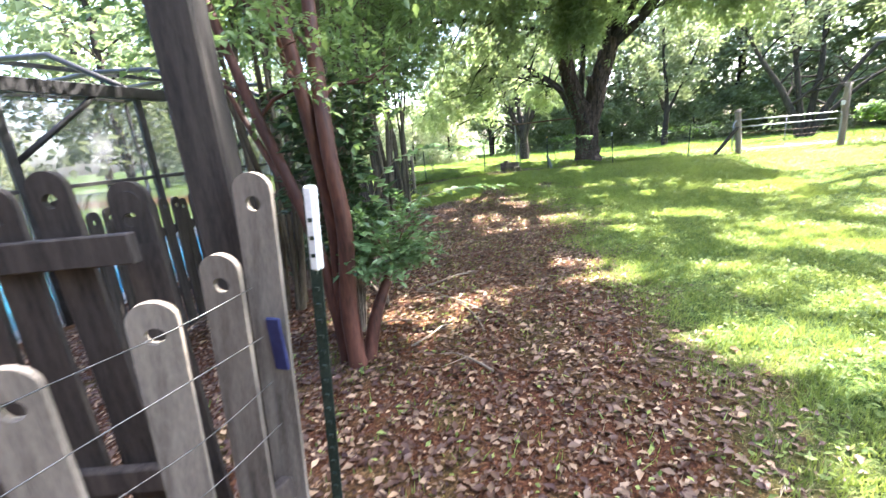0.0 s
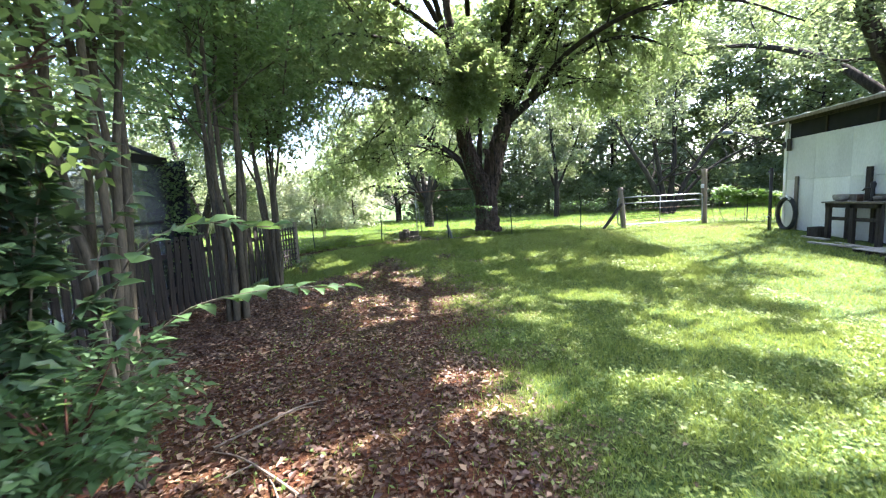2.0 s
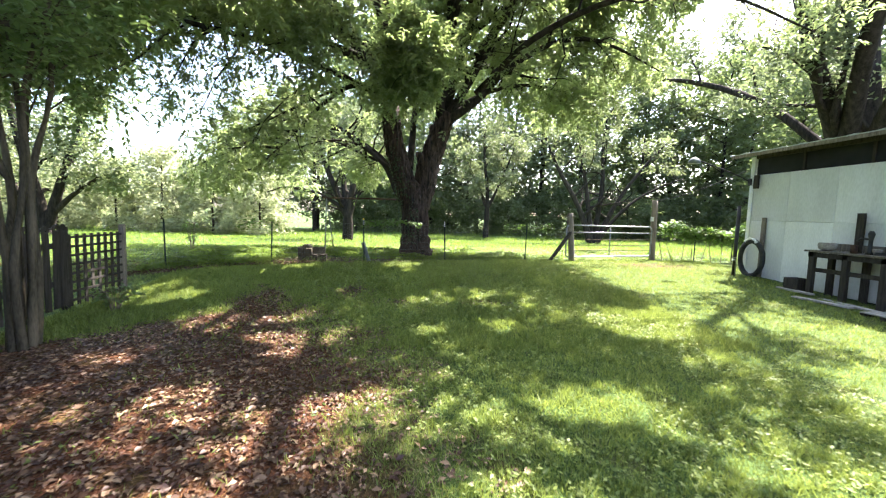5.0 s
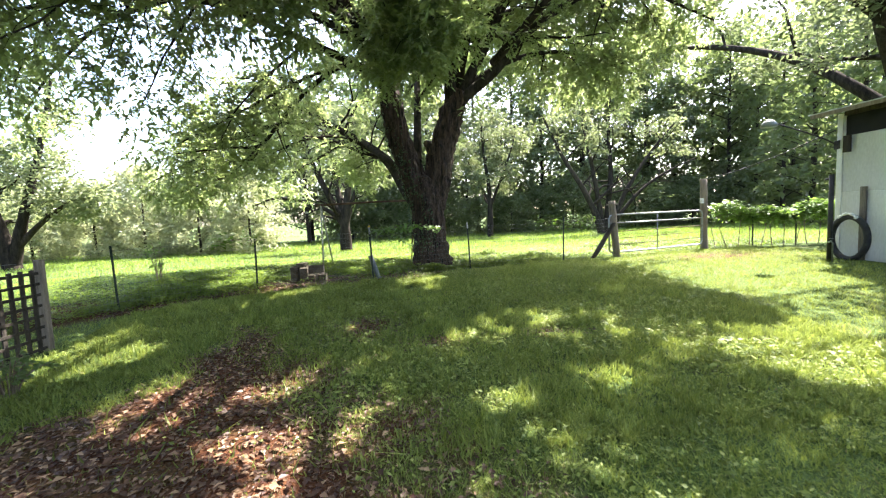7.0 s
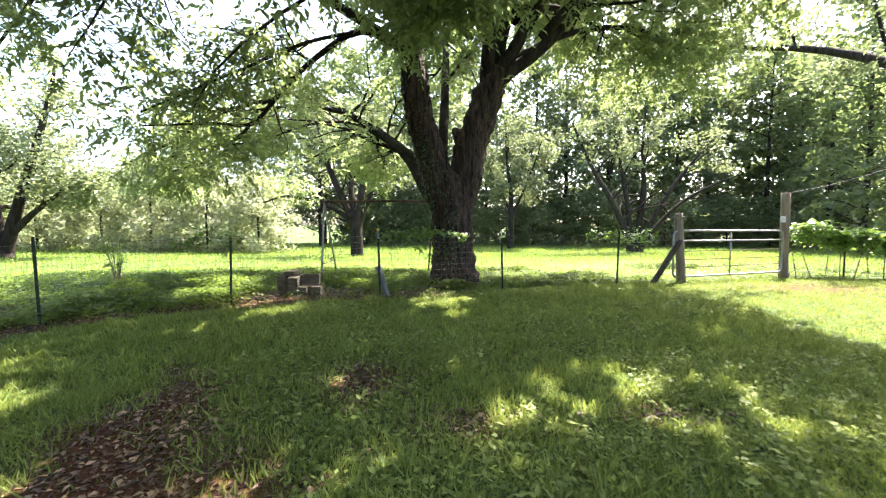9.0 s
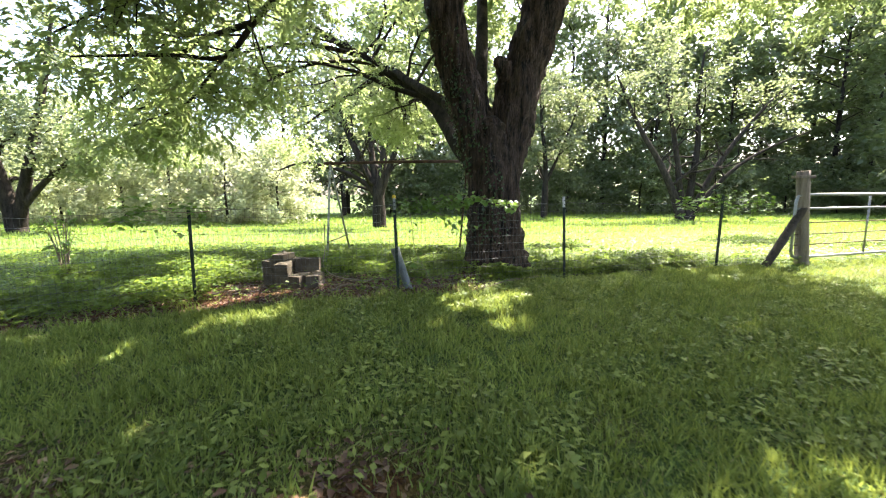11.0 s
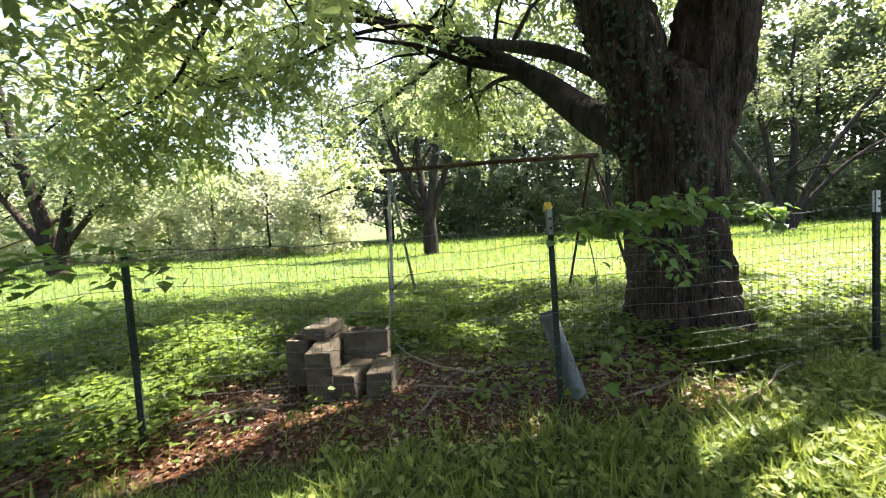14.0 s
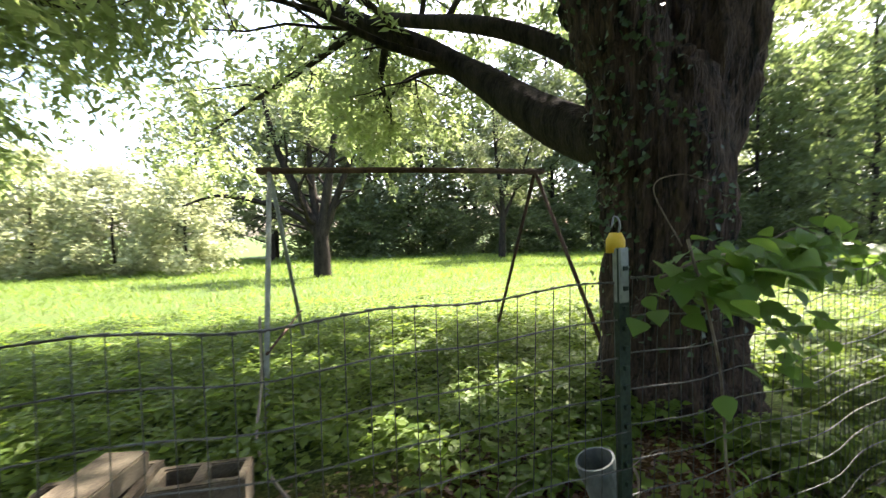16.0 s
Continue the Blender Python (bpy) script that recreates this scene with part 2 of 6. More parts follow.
def litter_amount(x, y):
    """How far dry leaves and bare earth replace grass, 0 to 1."""
    x, y = np.asarray(x, float), np.asarray(y, float)
    edge = np.interp(y, [-6, 2.4, 4.6, 7.5, 8.9, 10.1, 10.9, 12.1, 12.8, 14], [1.7, 1.25, 0.65, 0.3, 0.1, -0.6, -1.15, -1.85, -2.4, -6])
    left = np.interp(y, [-6, 8.5, 9.5, 10.6, 12.1, 14], [-9, -9, -3.7, -2.8, -2.45, -2.2])
    a = (1 - smooth_step(-0.8, 0.75, x - edge + 0.5 * wobble(x, y, 1.6))) * smooth_step(-0.4, 0.4, x - left + 0.3 * wobble(x, y, 2.2))
    bare = np.exp(-(((x + 0.75) / 0.55) ** 2 + ((y - 12.2) / 0.55) ** 2) * 1.3) + 0.7 * np.exp(-(((x - 0.1) / 0.5) ** 2 + ((y - 11.4) / 0.25) ** 2)) + 0.8 * np.exp(-(((x - 1.7) / 0.5) ** 2 + ((y - 11.5) / 0.2) ** 2))
    line = np.interp(x, [-8, -5.4, -3.3, -0.9, 1.6, 4.1, 6], [13.6, 14.2, 15.25, 15.75, 16.7, 17.2, 17.6])
    off = y - line
    strip = 1.3 * smooth_step(-0.6, -0.1, off) * (1 - smooth_step(0.7, 1.5, off)) * (1 - smooth_step(0.0, 0.8, x)) * (0.85 + 0.45 * wobble(x, y, 3))
    path = 0.9 * np.exp(-(((x - 8.2) / 1.6) ** 2 + ((y - 16.6) / 0.8) ** 2))
    return np.clip(a + bare + strip + path, 0, 1)


def mesh_of(name, verts, faces, mat, smooth=True):
    me = bpy.data.meshes.new(name)
    me.from_pydata([tuple(v) for v in verts], [], [tuple(f) for f in faces])
    me.materials.append(mat)
    if smooth:
        me.polygons.foreach_set("use_smooth", [True] * len(me.polygons))
    return me


def fast_mesh(name, verts, corners, mat, smooth=False):
    """A mesh of equal polygons from arrays: verts (n, 3), corners (m, k)."""
    verts, corners = np.asarray(verts, np.float32), np.asarray(corners, np.int32)
    m, k = corners.shape
    me = bpy.data.meshes.new(name)
    me.vertices.add(len(verts))
    me.vertices.foreach_set("co", verts.ravel())
    me.loops.add(m * k)
    me.loops.foreach_set("vertex_index", corners.ravel())
    me.polygons.add(m)
    me.polygons.foreach_set("loop_start", np.arange(0, m * k, k, dtype=np.int32))
    if smooth:
        me.polygons.foreach_set("use_smooth", np.ones(m, bool))
    me.update(calc_edges=True)
    me.materials.append(mat)
    return me


def thing(name, label, category, place=(0, 0, 0), group="", kind=""):
    ob = new(name)
    ob.location = place
    return tagged(ob, label, category, group, kind)


def part(name, me, parent, label="", at=None):
    """Links a mesh as one object under a thing or part; at: a local matrix."""
    ob = new(name, me)
    ob.parent = parent
    if at is not None:
        ob.matrix_local = at
    if label:
        ob["label"] = label
    return ob


def slab(name, size, mat, bevel=0.0, place=(0, 0, 0)):
    """A bevelled board or block, centred at place."""
    bm = bmesh.new()
    bmesh.ops.create_cube(bm, size=1)
    for v in bm.verts:
        v.co = Vector((v.co.x * size[0], v.co.y * size[1], v.co.z * size[2])) + Vector(place)
    if bevel:
        bmesh.ops.bevel(bm, geom=bm.edges[:], offset=bevel, segments=1, affect="EDGES")
    me = bpy.data.meshes.new(name)
    bm.to_mesh(me)
    bm.free()
    me.materials.append(mat)
    return me


def tube_arrays(points, radii, sides=8, lumps=0.0, cap=True):
    """Vertices and faces of a tapered tube along points."""
    pts = [Vector(p) for p in points]
    verts, faces = [], []
    ref = None
    for i, p in enumerate(pts):
        way = (pts[min(i + 1, len(pts) - 1)] - pts[max(i - 1, 0)]).normalized()
        if ref is None:
            ref = way.orthogonal().normalized()
        ref = (ref - way * ref.dot(way)).normalized()
        side = way.cross(ref)
        for k in range(sides):
            a = 2 * math.pi * k / sides
            r = radii[i]
            if lumps:
                r *= 1 + lumps * noise.noise(p * 1.3 + Vector((math.cos(a) * 2, math.sin(a) * 2, 0)))
            verts.append(p + (ref * math.cos(a) + side * math.sin(a)) * r)
    n = len(pts)
    for i in range(n - 1):
        for k in range(sides):
            j = (k + 1) % sides
            faces.append((i * sides + k, i * sides + j, (i + 1) * sides + j, (i + 1) * sides + k))
    if cap:
        faces.append(tuple(range(sides - 1, -1, -1)))
        faces.append(tuple((n - 1) * sides + k for k in range(sides)))
    return verts, faces


def tube(name, points, radii, mat, sides=8, lumps=0.0):
    if not isinstance(radii, (list, tuple)):
        radii = [radii] * len(points)
    return mesh_of(name, *tube_arrays(points, radii, sides, lumps), mat)


def smooth_line(points, steps=4):
    """Catmull-Rom through the points."""
    p = [Vector(q) for q in points]
    p = [p[0] * 2 - p[1]] + p + [p[-1] * 2 - p[-2]]
    out = []
    for i in range(1, len(p) - 2):
        for s in range(steps):
            t = s / steps
            out.append(0.5 * (2 * p[i] + (p[i + 1] - p[i - 1]) * t + (2 * p[i - 1] - 5 * p[i] + 4 * p[i + 1] - p[i + 2]) * t * t + (3 * p[i] - p[i - 1] - 3 * p[i + 1] + p[i + 2]) * t ** 3))
    out.append(p[-2])
    return out


def unit(v):
    return v / np.maximum(np.linalg.norm(v, axis=-1, keepdims=True), 1e-6)


def leaf_mesh(name, base, way, up, length, width, mat, fold=0.25, droop=0.0):
    """Many leaves: each a folded blade of four corners from its base along its way."""
    n = len(base)
    way = unit(way)
    side = unit(np.cross(way, up))
    nor = np.cross(side, way)
    L, W = np.broadcast_to(length, n)[:, None], np.broadcast_to(width, n)[:, None]
    mid = base + way * L * 0.42
    tip = base + way * L - nor * L * droop
    v = np.empty((n, 4, 3), np.float32)
    v[:, 0], v[:, 2] = base, tip
    v[:, 1] = mid + side * W * 0.5 + nor * W * fold
    v[:, 3] = mid - side * W * 0.5 + nor * W * fold
    c = np.arange(n * 4).reshape(n, 4)
    tri = np.stack([c[:, [0, 1, 2]], c[:, [0, 2, 3]]], 1).reshape(-1, 3)
    return fast_mesh(name, v.reshape(-1, 3), tri, mat)


def random_ways(n, r, z=(-1, 1)):
    a = r.uniform(0, 2 * np.pi, n)
    h = r.uniform(z[0], z[1], n)
    s = np.sqrt(np.maximum(0, 1 - h * h))
    return np.stack([s * np.cos(a), s * np.sin(a), h], 1)


def sprays(points, ways, r, leaflets=9, rachis=0.32, size=0.13, ratio=0.36):
    """Compound leaves: a hanging rachis from each point with paired leaflets. Returns base, way, up, length."""
    n = len(points)
    k = np.arange(leaflets)
    t = (0.25 + 0.75 * (k // 2) / max(1, (leaflets - 1) // 2))[None, :, None]
    sgn = np.where(k % 2 == 0, 1.0, -1.0)[None, :, None]
    w = unit(ways + np.array([0, 0, -0.15]))
    side = unit(np.cross(w, np.array([0.05, 0.02, 1.0])) + r.normal(0, 0.25, (n, 3)))
    base = points[:, None] + w[:, None] * t * rachis + np.array([0, 0, -0.35]) * (t ** 2) * rachis * 0.5
    way = w[:, None] * 0.6 + side[:, None] * sgn * 0.9 + np.array([0, 0, -0.2]) + r.normal(0, 0.22, (n, leaflets, 3))
    up = np.array([0, 0, 1.0]) + r.normal(0, 0.35, (n, leaflets, 3))
    length = size * r.uniform(0.65, 1.25, (n, leaflets))
    return base.reshape(-1, 3), way.reshape(-1, 3), up.reshape(-1, 3), length.reshape(-1)


class Wood:
    """Collects the tubes of one limb with its branches into one mesh."""

    def __init__(self):
        self.v, self.f = [], []

    def add(self, points, radii, sides=6, lumps=0.0):
        v, f = tube_arrays(points, radii, sides, lumps, cap=False)
        o = len(self.v)
        self.v += v
        self.f += [tuple(i + o for i in q) for q in f]

    def mesh(self, name, mat):
        return mesh_of(name, self.v, self.f, mat)


def branch_out(wood, points, radii, r, levels, spread, tips, count=(8, 8), droop=0.12, reach=(0.45, 0.4), start=0.3):
    """Side branches along a limb; the ends of the last ones go into tips as (place, way)."""
    pts = [Vector(p) for p in points]
    total = sum((pts[i + 1] - pts[i]).length for i in range(len(pts) - 1))
    n = count[0]
    for b in range(n):
        f = start + (1 - start) * (b + r.uniform(0, 1)) / n
        x = f * (len(pts) - 1)
        i = min(int(x), len(pts) - 2)
        p = pts[i].lerp(pts[i + 1], x - i)
        along = (pts[i + 1] - pts[i]).normalized()
        side = Vector(r.normal(0, 1, 3)).normalized()
        side = (side - along * side.dot(along)).normalized()
        side.z = side.z * 0.7 + 0.1
        way = (along * r.uniform(0.25, 0.8) + side * spread).normalized()
        length = max(0.35, total * reach[0] * (1.15 - 0.6 * f) * r.uniform(0.6, 1.2))
        rad = (radii[i] * 0.45) if levels > 1 else min(0.02, radii[i] * 0.5)
        line = [p]
        for s in range(1, 5):
            way = (way + Vector(r.normal(0, 0.24, 3)) + Vector((0, 0, -droop * 0.25))).normalized()
            line.append(line[-1] + way * length / 4)
        rr = [rad * (1 - 0.2 * s) for s in range(5)]
        wood.add(line, rr, 5 if levels > 1 else 3)
        if levels > 1:
            branch_out(wood, line, rr, r, levels - 1, spread, tips, count[1:], droop, reach[1:], 0.15)
        else:
            for s in range(1, 5):
                tips.append((line[s], way.copy()))


# Openings in the crowns: places on the lawn that the sun reaches through them, and how wide they are.
LAWN_OPENINGS = [(1.85, 2.6, 0.55), (3.4, 3.6, 0.6), (4.4, 4.5, 0.75), (5.6, 3.4, 0.8), (6.6, 5.4, 0.9), (2.33, 7.64, 0.38), (1.21, 6.4, 0.32), (4.1, 9.87, 0.55), (2.81, 5.66, 0.6), (3.53, 6.4, 0.5), (5.78, 8.1, 0.65), (3.5, 5.29, 0.45), (7.6, 8.2, 0.8), (5.4, 7.4, 0.7), (0.37, 4.66, 0.3), (0.8, 4.04, 0.25), (1.89, 4.48, 0.25)]
MIDDLE_OPENINGS = [(-0.75, 9.0, 0.3), (-4.13, 11.54, 0.5), (7.3, 14.7, 1.5), (-0.72, 9.5, 0.42), (-1.27, 9.48, 0.3), (-0.2, 9.89, 0.16), (4.0, 10.36, 0.6), (0.82, 9.92, 0.26), (1.86, 10.17, 0.3), (4.81, 10.78, 0.6), (-4.4, 12.68, 0.6), (-3.6, 11.9, 0.5), (6.4, 10.6, 0.7), (0.94, 11.71, 0.18), (2.0, 12.28, 0.25), (0.23, 12.37, 0.22), (-0.84, 12.26, 0.18)]
FENCE_OPENINGS = [(-0.12, 14.85, 0.6), (0.45, 15.35, 0.4), (0.32, 14.3, 0.28), (-1.37, 14.33, 0.15), (-2.3, 14.95, 0.22), (-2.9, 13.75, 0.25), (-1.95, 12.8, 0.2), (-3.9, 16.7, 0.5), (-1.5, 16.9, 0.3), (-0.8, 17.6, 0.32), (2.6, 14.2, 0.2), (-2.6, 18.5, 0.5), (0.0, 15.9, 0.4), (-3.9, 15.6, 0.4), (-4.6, 17.6, 0.6), (-1.2, 19.0, 0.4)]
OPENINGS = LAWN_OPENINGS + MIDDLE_OPENINGS + FENCE_OPENINGS


def let_sun_in(p, r):
    """Which of the world places p carry leaves: none in the shafts of the openings."""
    keep = np.ones(len(p), bool)
    k = 1 / math.tan(SUN_EL)
    gx = p[:, 0] - p[:, 2] * k * math.sin(SUN_AZ)
    gy = p[:, 1] - p[:, 2] * k * math.cos(SUN_AZ)
    ragged = 1 + 0.35 * wobble(gx, gy, 4.0) + 0.2 * wobble(gx, gy, 9.0)
    for x, y, w in OPENINGS:
        keep &= ((gx - x) / 1.25) ** 2 + ((gy - y) / 0.85) ** 2 > (w * ragged) ** 2
    return keep


# ---- ground: one sheet to the horizon ----
def ground_material():
    m = bpy.data.materials.new("yard_ground")
    m.use_nodes = True
    n, l = m.node_tree.nodes, m.node_tree.links
    p = n["Principled BSDF"]
    tc = n.new("ShaderNodeTexCoord")

    def noise_node(scale, detail=4):
        t = n.new("ShaderNodeTexNoise")
        t.inputs["Scale"].default_value, t.inputs["Detail"].default_value = scale, detail
        l.new(tc.outputs["Object"], t.inputs["Vector"])
        return t

    def ramp_node(src, stops):
        c = n.new("ShaderNodeValToRGB")
        c.color_ramp.elements[0].position, c.color_ramp.elements[0].color = stops[0][0], (*stops[0][1], 1)
        c.color_ramp.elements[1].position, c.color_ramp.elements[1].color = stops[-1][0], (*stops[-1][1], 1)
        for pos, col in stops[1:-1]:
            e = c.color_ramp.elements.new(pos)
            e.color = (*col, 1)
        l.new(src, c.inputs[0])
        return c

    fine, mid = noise_node(55, 5), noise_node(2.2, 5)
    grass = ramp_node(fine.outputs[0], [(0.3, (0.022, 0.040, 0.010)), (0.55, (0.060, 0.098, 0.022)), (0.75, (0.130, 0.180, 0.050))])
    earth = ramp_node(fine.outputs[0], [(0.3, (0.022, 0.008, 0.004)), (0.5, (0.064, 0.024, 0.010)), (0.75, (0.155, 0.076, 0.036))])
    att = n.new("ShaderNodeAttribute")
    att.attribute_name = "litter"
    add = n.new("ShaderNodeMath")
    add.operation = "ADD"
    sub = n.new("ShaderNodeMapRange")
    sub.inputs["From Min"].default_value, sub.inputs["From Max"].default_value = 0.3, 0.7
    sub.inputs["To Min"].default_value, sub.inputs["To Max"].default_value = -0.3, 0.3
    l.new(mid.outputs[0], sub.inputs[0])
    l.new(att.outputs["Fac"], add.inputs[0])
    l.new(sub.outputs[0], add.inputs[1])
    mx = n.new("ShaderNodeMix")
    mx.data_type = "RGBA"
    l.new(add.outputs[0], mx.inputs[0])
    l.new(grass.outputs[0], mx.inputs[6])
    l.new(earth.outputs[0], mx.inputs[7])
    l.new(mx.outputs[2], p.inputs["Base Color"])
    p.inputs["Roughness"].default_value, p.inputs["Specular IOR Level"].default_value = 0.95, 0.15
    b = n.new("ShaderNodeBump")
    b.inputs["Strength"].default_value, b.inputs["Distance"].default_value = 0.8, 0.03
    l.new(fine.outputs[0], b.inputs["Height"])
    l.new(b.outputs[0], p.inputs["Normal"])
    return m


def build_ground():
    far = [40, 60, 90, 140, 220, 400, 900]
    xs = np.r_[[-v for v in far[::-1]], np.arange(-30, -9, 1.5), np.arange(-9, 14, 0.25), np.arange(14, 33, 1.5), far]
    ys = np.r_[[-v for v in far[::-1]], np.arange(-30, -4, 1.5), np.arange(-4, 22, 0.25), np.arange(22, 60, 1.5), [70, 90, 140, 220, 400, 900]]
    X, Y = np.meshgrid(xs, ys)
    Z = ground_z(X, Y) + 0.02 * wobble(X, Y, 0.9) + 0.008 * wobble(X, Y, 4.1)
    v = np.stack([X, Y, Z], -1).reshape(-1, 3)
    w, h = len(xs), len(ys)
    i = (np.arange(h - 1)[:, None] * w + np.arange(w - 1)[None]).ravel()
    me = fast_mesh("ground", v, np.stack([i, i + 1, i + 1 + w, i + w], 1), ground_material(), True)
    a = me.attributes.new("litter", "FLOAT", "POINT")
    a.data.foreach_set("value", litter_amount(v[:, 0], v[:, 1]).astype(np.float32))
    return tagged(new("ground", me), "mown lawn, reddish earth and meadow ground", "ground", kind="structure")


build_ground()


def surface_z(x, y):
    return ground_z(x, y) + 0.02 * wobble(x, y, 0.9) + 0.008 * wobble(x, y, 4.1)


def blades(name, x, y, height, width, mat, r, lean=0.5):
    """Grass blades: one slanting pointed strip each."""
    n = len(x)
    a = r.uniform(0, 2 * np.pi, n)
    side = np.stack([np.cos(a), np.sin(a), np.zeros(n)], 1) * (width / 2)[:, None]
    tilt = r.uniform(0, 2 * np.pi, n)
    amt = np.abs(r.normal(0, lean, n)) * height
    base = np.stack([x, y, surface_z(x, y) - 0.004], 1)
    bend = np.stack([np.cos(tilt) * amt, np.sin(tilt) * amt, height], 1)
    v = np.empty((n, 3, 3), np.float32)
    v[:, 0], v[:, 1], v[:, 2] = base - side, base + side, base + bend
    return fast_mesh(name, v.reshape(-1, 3), np.arange(n * 3).reshape(n, 3), mat)


def scatter(n, x0, x1, y0, y1, r):
    return r.uniform(x0, x1, n), r.uniform(y0, y1, n)


def fence_line(x):
    return np.interp(x, [-14, -9.9, -7.7, -5.45, -3.33, -0.9, 1.42, 4.1, 5.86, 9.42, 12.5, 20], [10.6, 12.4, 13.4, 14.3, 15.3, 15.69, 16.42, 17.14, 17.57, 18.75, 18.6, 18.2])


def build_lawn():
    r = np.random.default_rng(11)
    zones = [(210000, -2.5, 4.5, 0.6, 9.5, 0.055, 0.0105), (230000, -5.0, 5.0, 9.0, 17.6, 0.075, 0.015), (110000, 4.0, 11.0, 1.0, 18.6, 0.055, 0.012), (14000, -7.5, -4.0, 11.0, 15.5, 0.06, 0.009)]
    xs, ys, hs, ws = [], [], [], []
    for n, x0, x1, y0, y1, h, w in zones:
        x, y = scatter(n, x0, x1, y0, y1, r)
        lit = litter_amount(x, y)
        shed = (x > 9.9) & (y < 15.4)
        keep = (r.uniform(0, 1, n) > lit * 0.96) & (y < fence_line(x) + 0.1) & ~shed
        x, y = x[keep], y[keep]
        cell = np.sin(np.floor(x / 0.11) * 12.9898 + np.floor((y + 0.03 * np.sin(x * 9)) / 0.11) * 78.233) * 43758.5453
        clump = 0.45 + 0.35 * wobble(x, y, 3.3) + 1.0 * (cell - np.floor(cell)) ** 1.5
        xs.append(x), ys.append(y), hs.append(h * np.clip(clump, 0.3, 1.7) * r.uniform(0.6, 1.3, len(x))), ws.append(w * r.uniform(0.7, 1.4, len(x)))
    x, y, h, w = (np.concatenate(q) for q in (xs, ys, hs, ws))
    tagged(new("lawn_grass", blades("lawn_grass", x, y, h, w, GRASS_BLADE, r, 0.8)), "short green mown lawn grass with clover", "grass", kind="stuff")
    # straw-coloured blades where the lawn thins out
    x, y = scatter(150000, -4.5, 4.5, 0.4, 16, r)
    lit = litter_amount(x, y)
    keep = r.uniform(0, 1, len(x)) < np.exp(-((lit - 0.45) / 0.22) ** 2) * 0.9 + np.where((y > 9.5) & (lit < 0.5), 0.22, 0.05)
    x, y = x[keep], y[keep]
    tagged(new("dead_grass", blades("dead_grass", x, y, r.uniform(0.015, 0.05, len(x)), r.uniform(0.004, 0.009, len(x)), STRAW, r, 1.4)), "dry straw-coloured grass at the lawn edge", "grass", kind="stuff")
    # clover and small weeds in the lawn
    n = 60000
    x, y = scatter(n, -2.2, 5, 0.8, 16.5, r)
    keep = (r.uniform(0, 1, n) > litter_amount(x, y) * 0.9) & (wobble(x, y, 1.1) > -0.15)
    x, y = x[keep], y[keep]
    base = np.stack([x, y, surface_z(x, y) + r.uniform(0.01, 0.05, len(x))], 1)
    way = random_ways(len(x), r, (-0.1, 0.5))
    up = np.array([0, 0, 1.0]) + r.normal(0, 0.3, (len(x), 3))
    tagged(new("lawn_clover", leaf_mesh("lawn_clover", base, way, up, r.uniform(0.025, 0.06, len(x)) * np.where(y > 10, 1.4, 1), r.uniform(0.012, 0.030, len(x)) * np.where(y > 10, 1.5, 1), GRASS_BLADE, 0.1)), "small clover leaves among the lawn grass", "weeds", kind="stuff")


build_lawn()


def build_litter():
    r = np.random.default_rng(12)
    n = 170000
    x, y = scatter(n, -5.6, 3.0, -2.5, 17.6, r)
    keep = r.uniform(0, 1, n) < litter_amount(x, y) ** 1.4
    x, y = x[keep], y[keep]
    m = len(x)
    base = np.stack([x, y, surface_z(x, y) + r.uniform(0.002, 0.022, m)], 1)
    way = random_ways(m, r, (-0.08, 0.28))
    up = np.array([0, 0, 1.0]) + r.normal(0, 0.28, (m, 3))
    big = r.uniform(0, 1, m) ** 2 * np.where(y > 13, 0.6, 1.0)
    tagged(new("fallen_leaves", leaf_mesh("fallen_leaves", base, way, up, 0.028 + 0.055 * big, 0.015 + 0.032 * big, DRY_LEAF, 0.22, 0.1)), "brown and reddish dry leaves covering the earth", "leaves", kind="stuff")


build_litter()


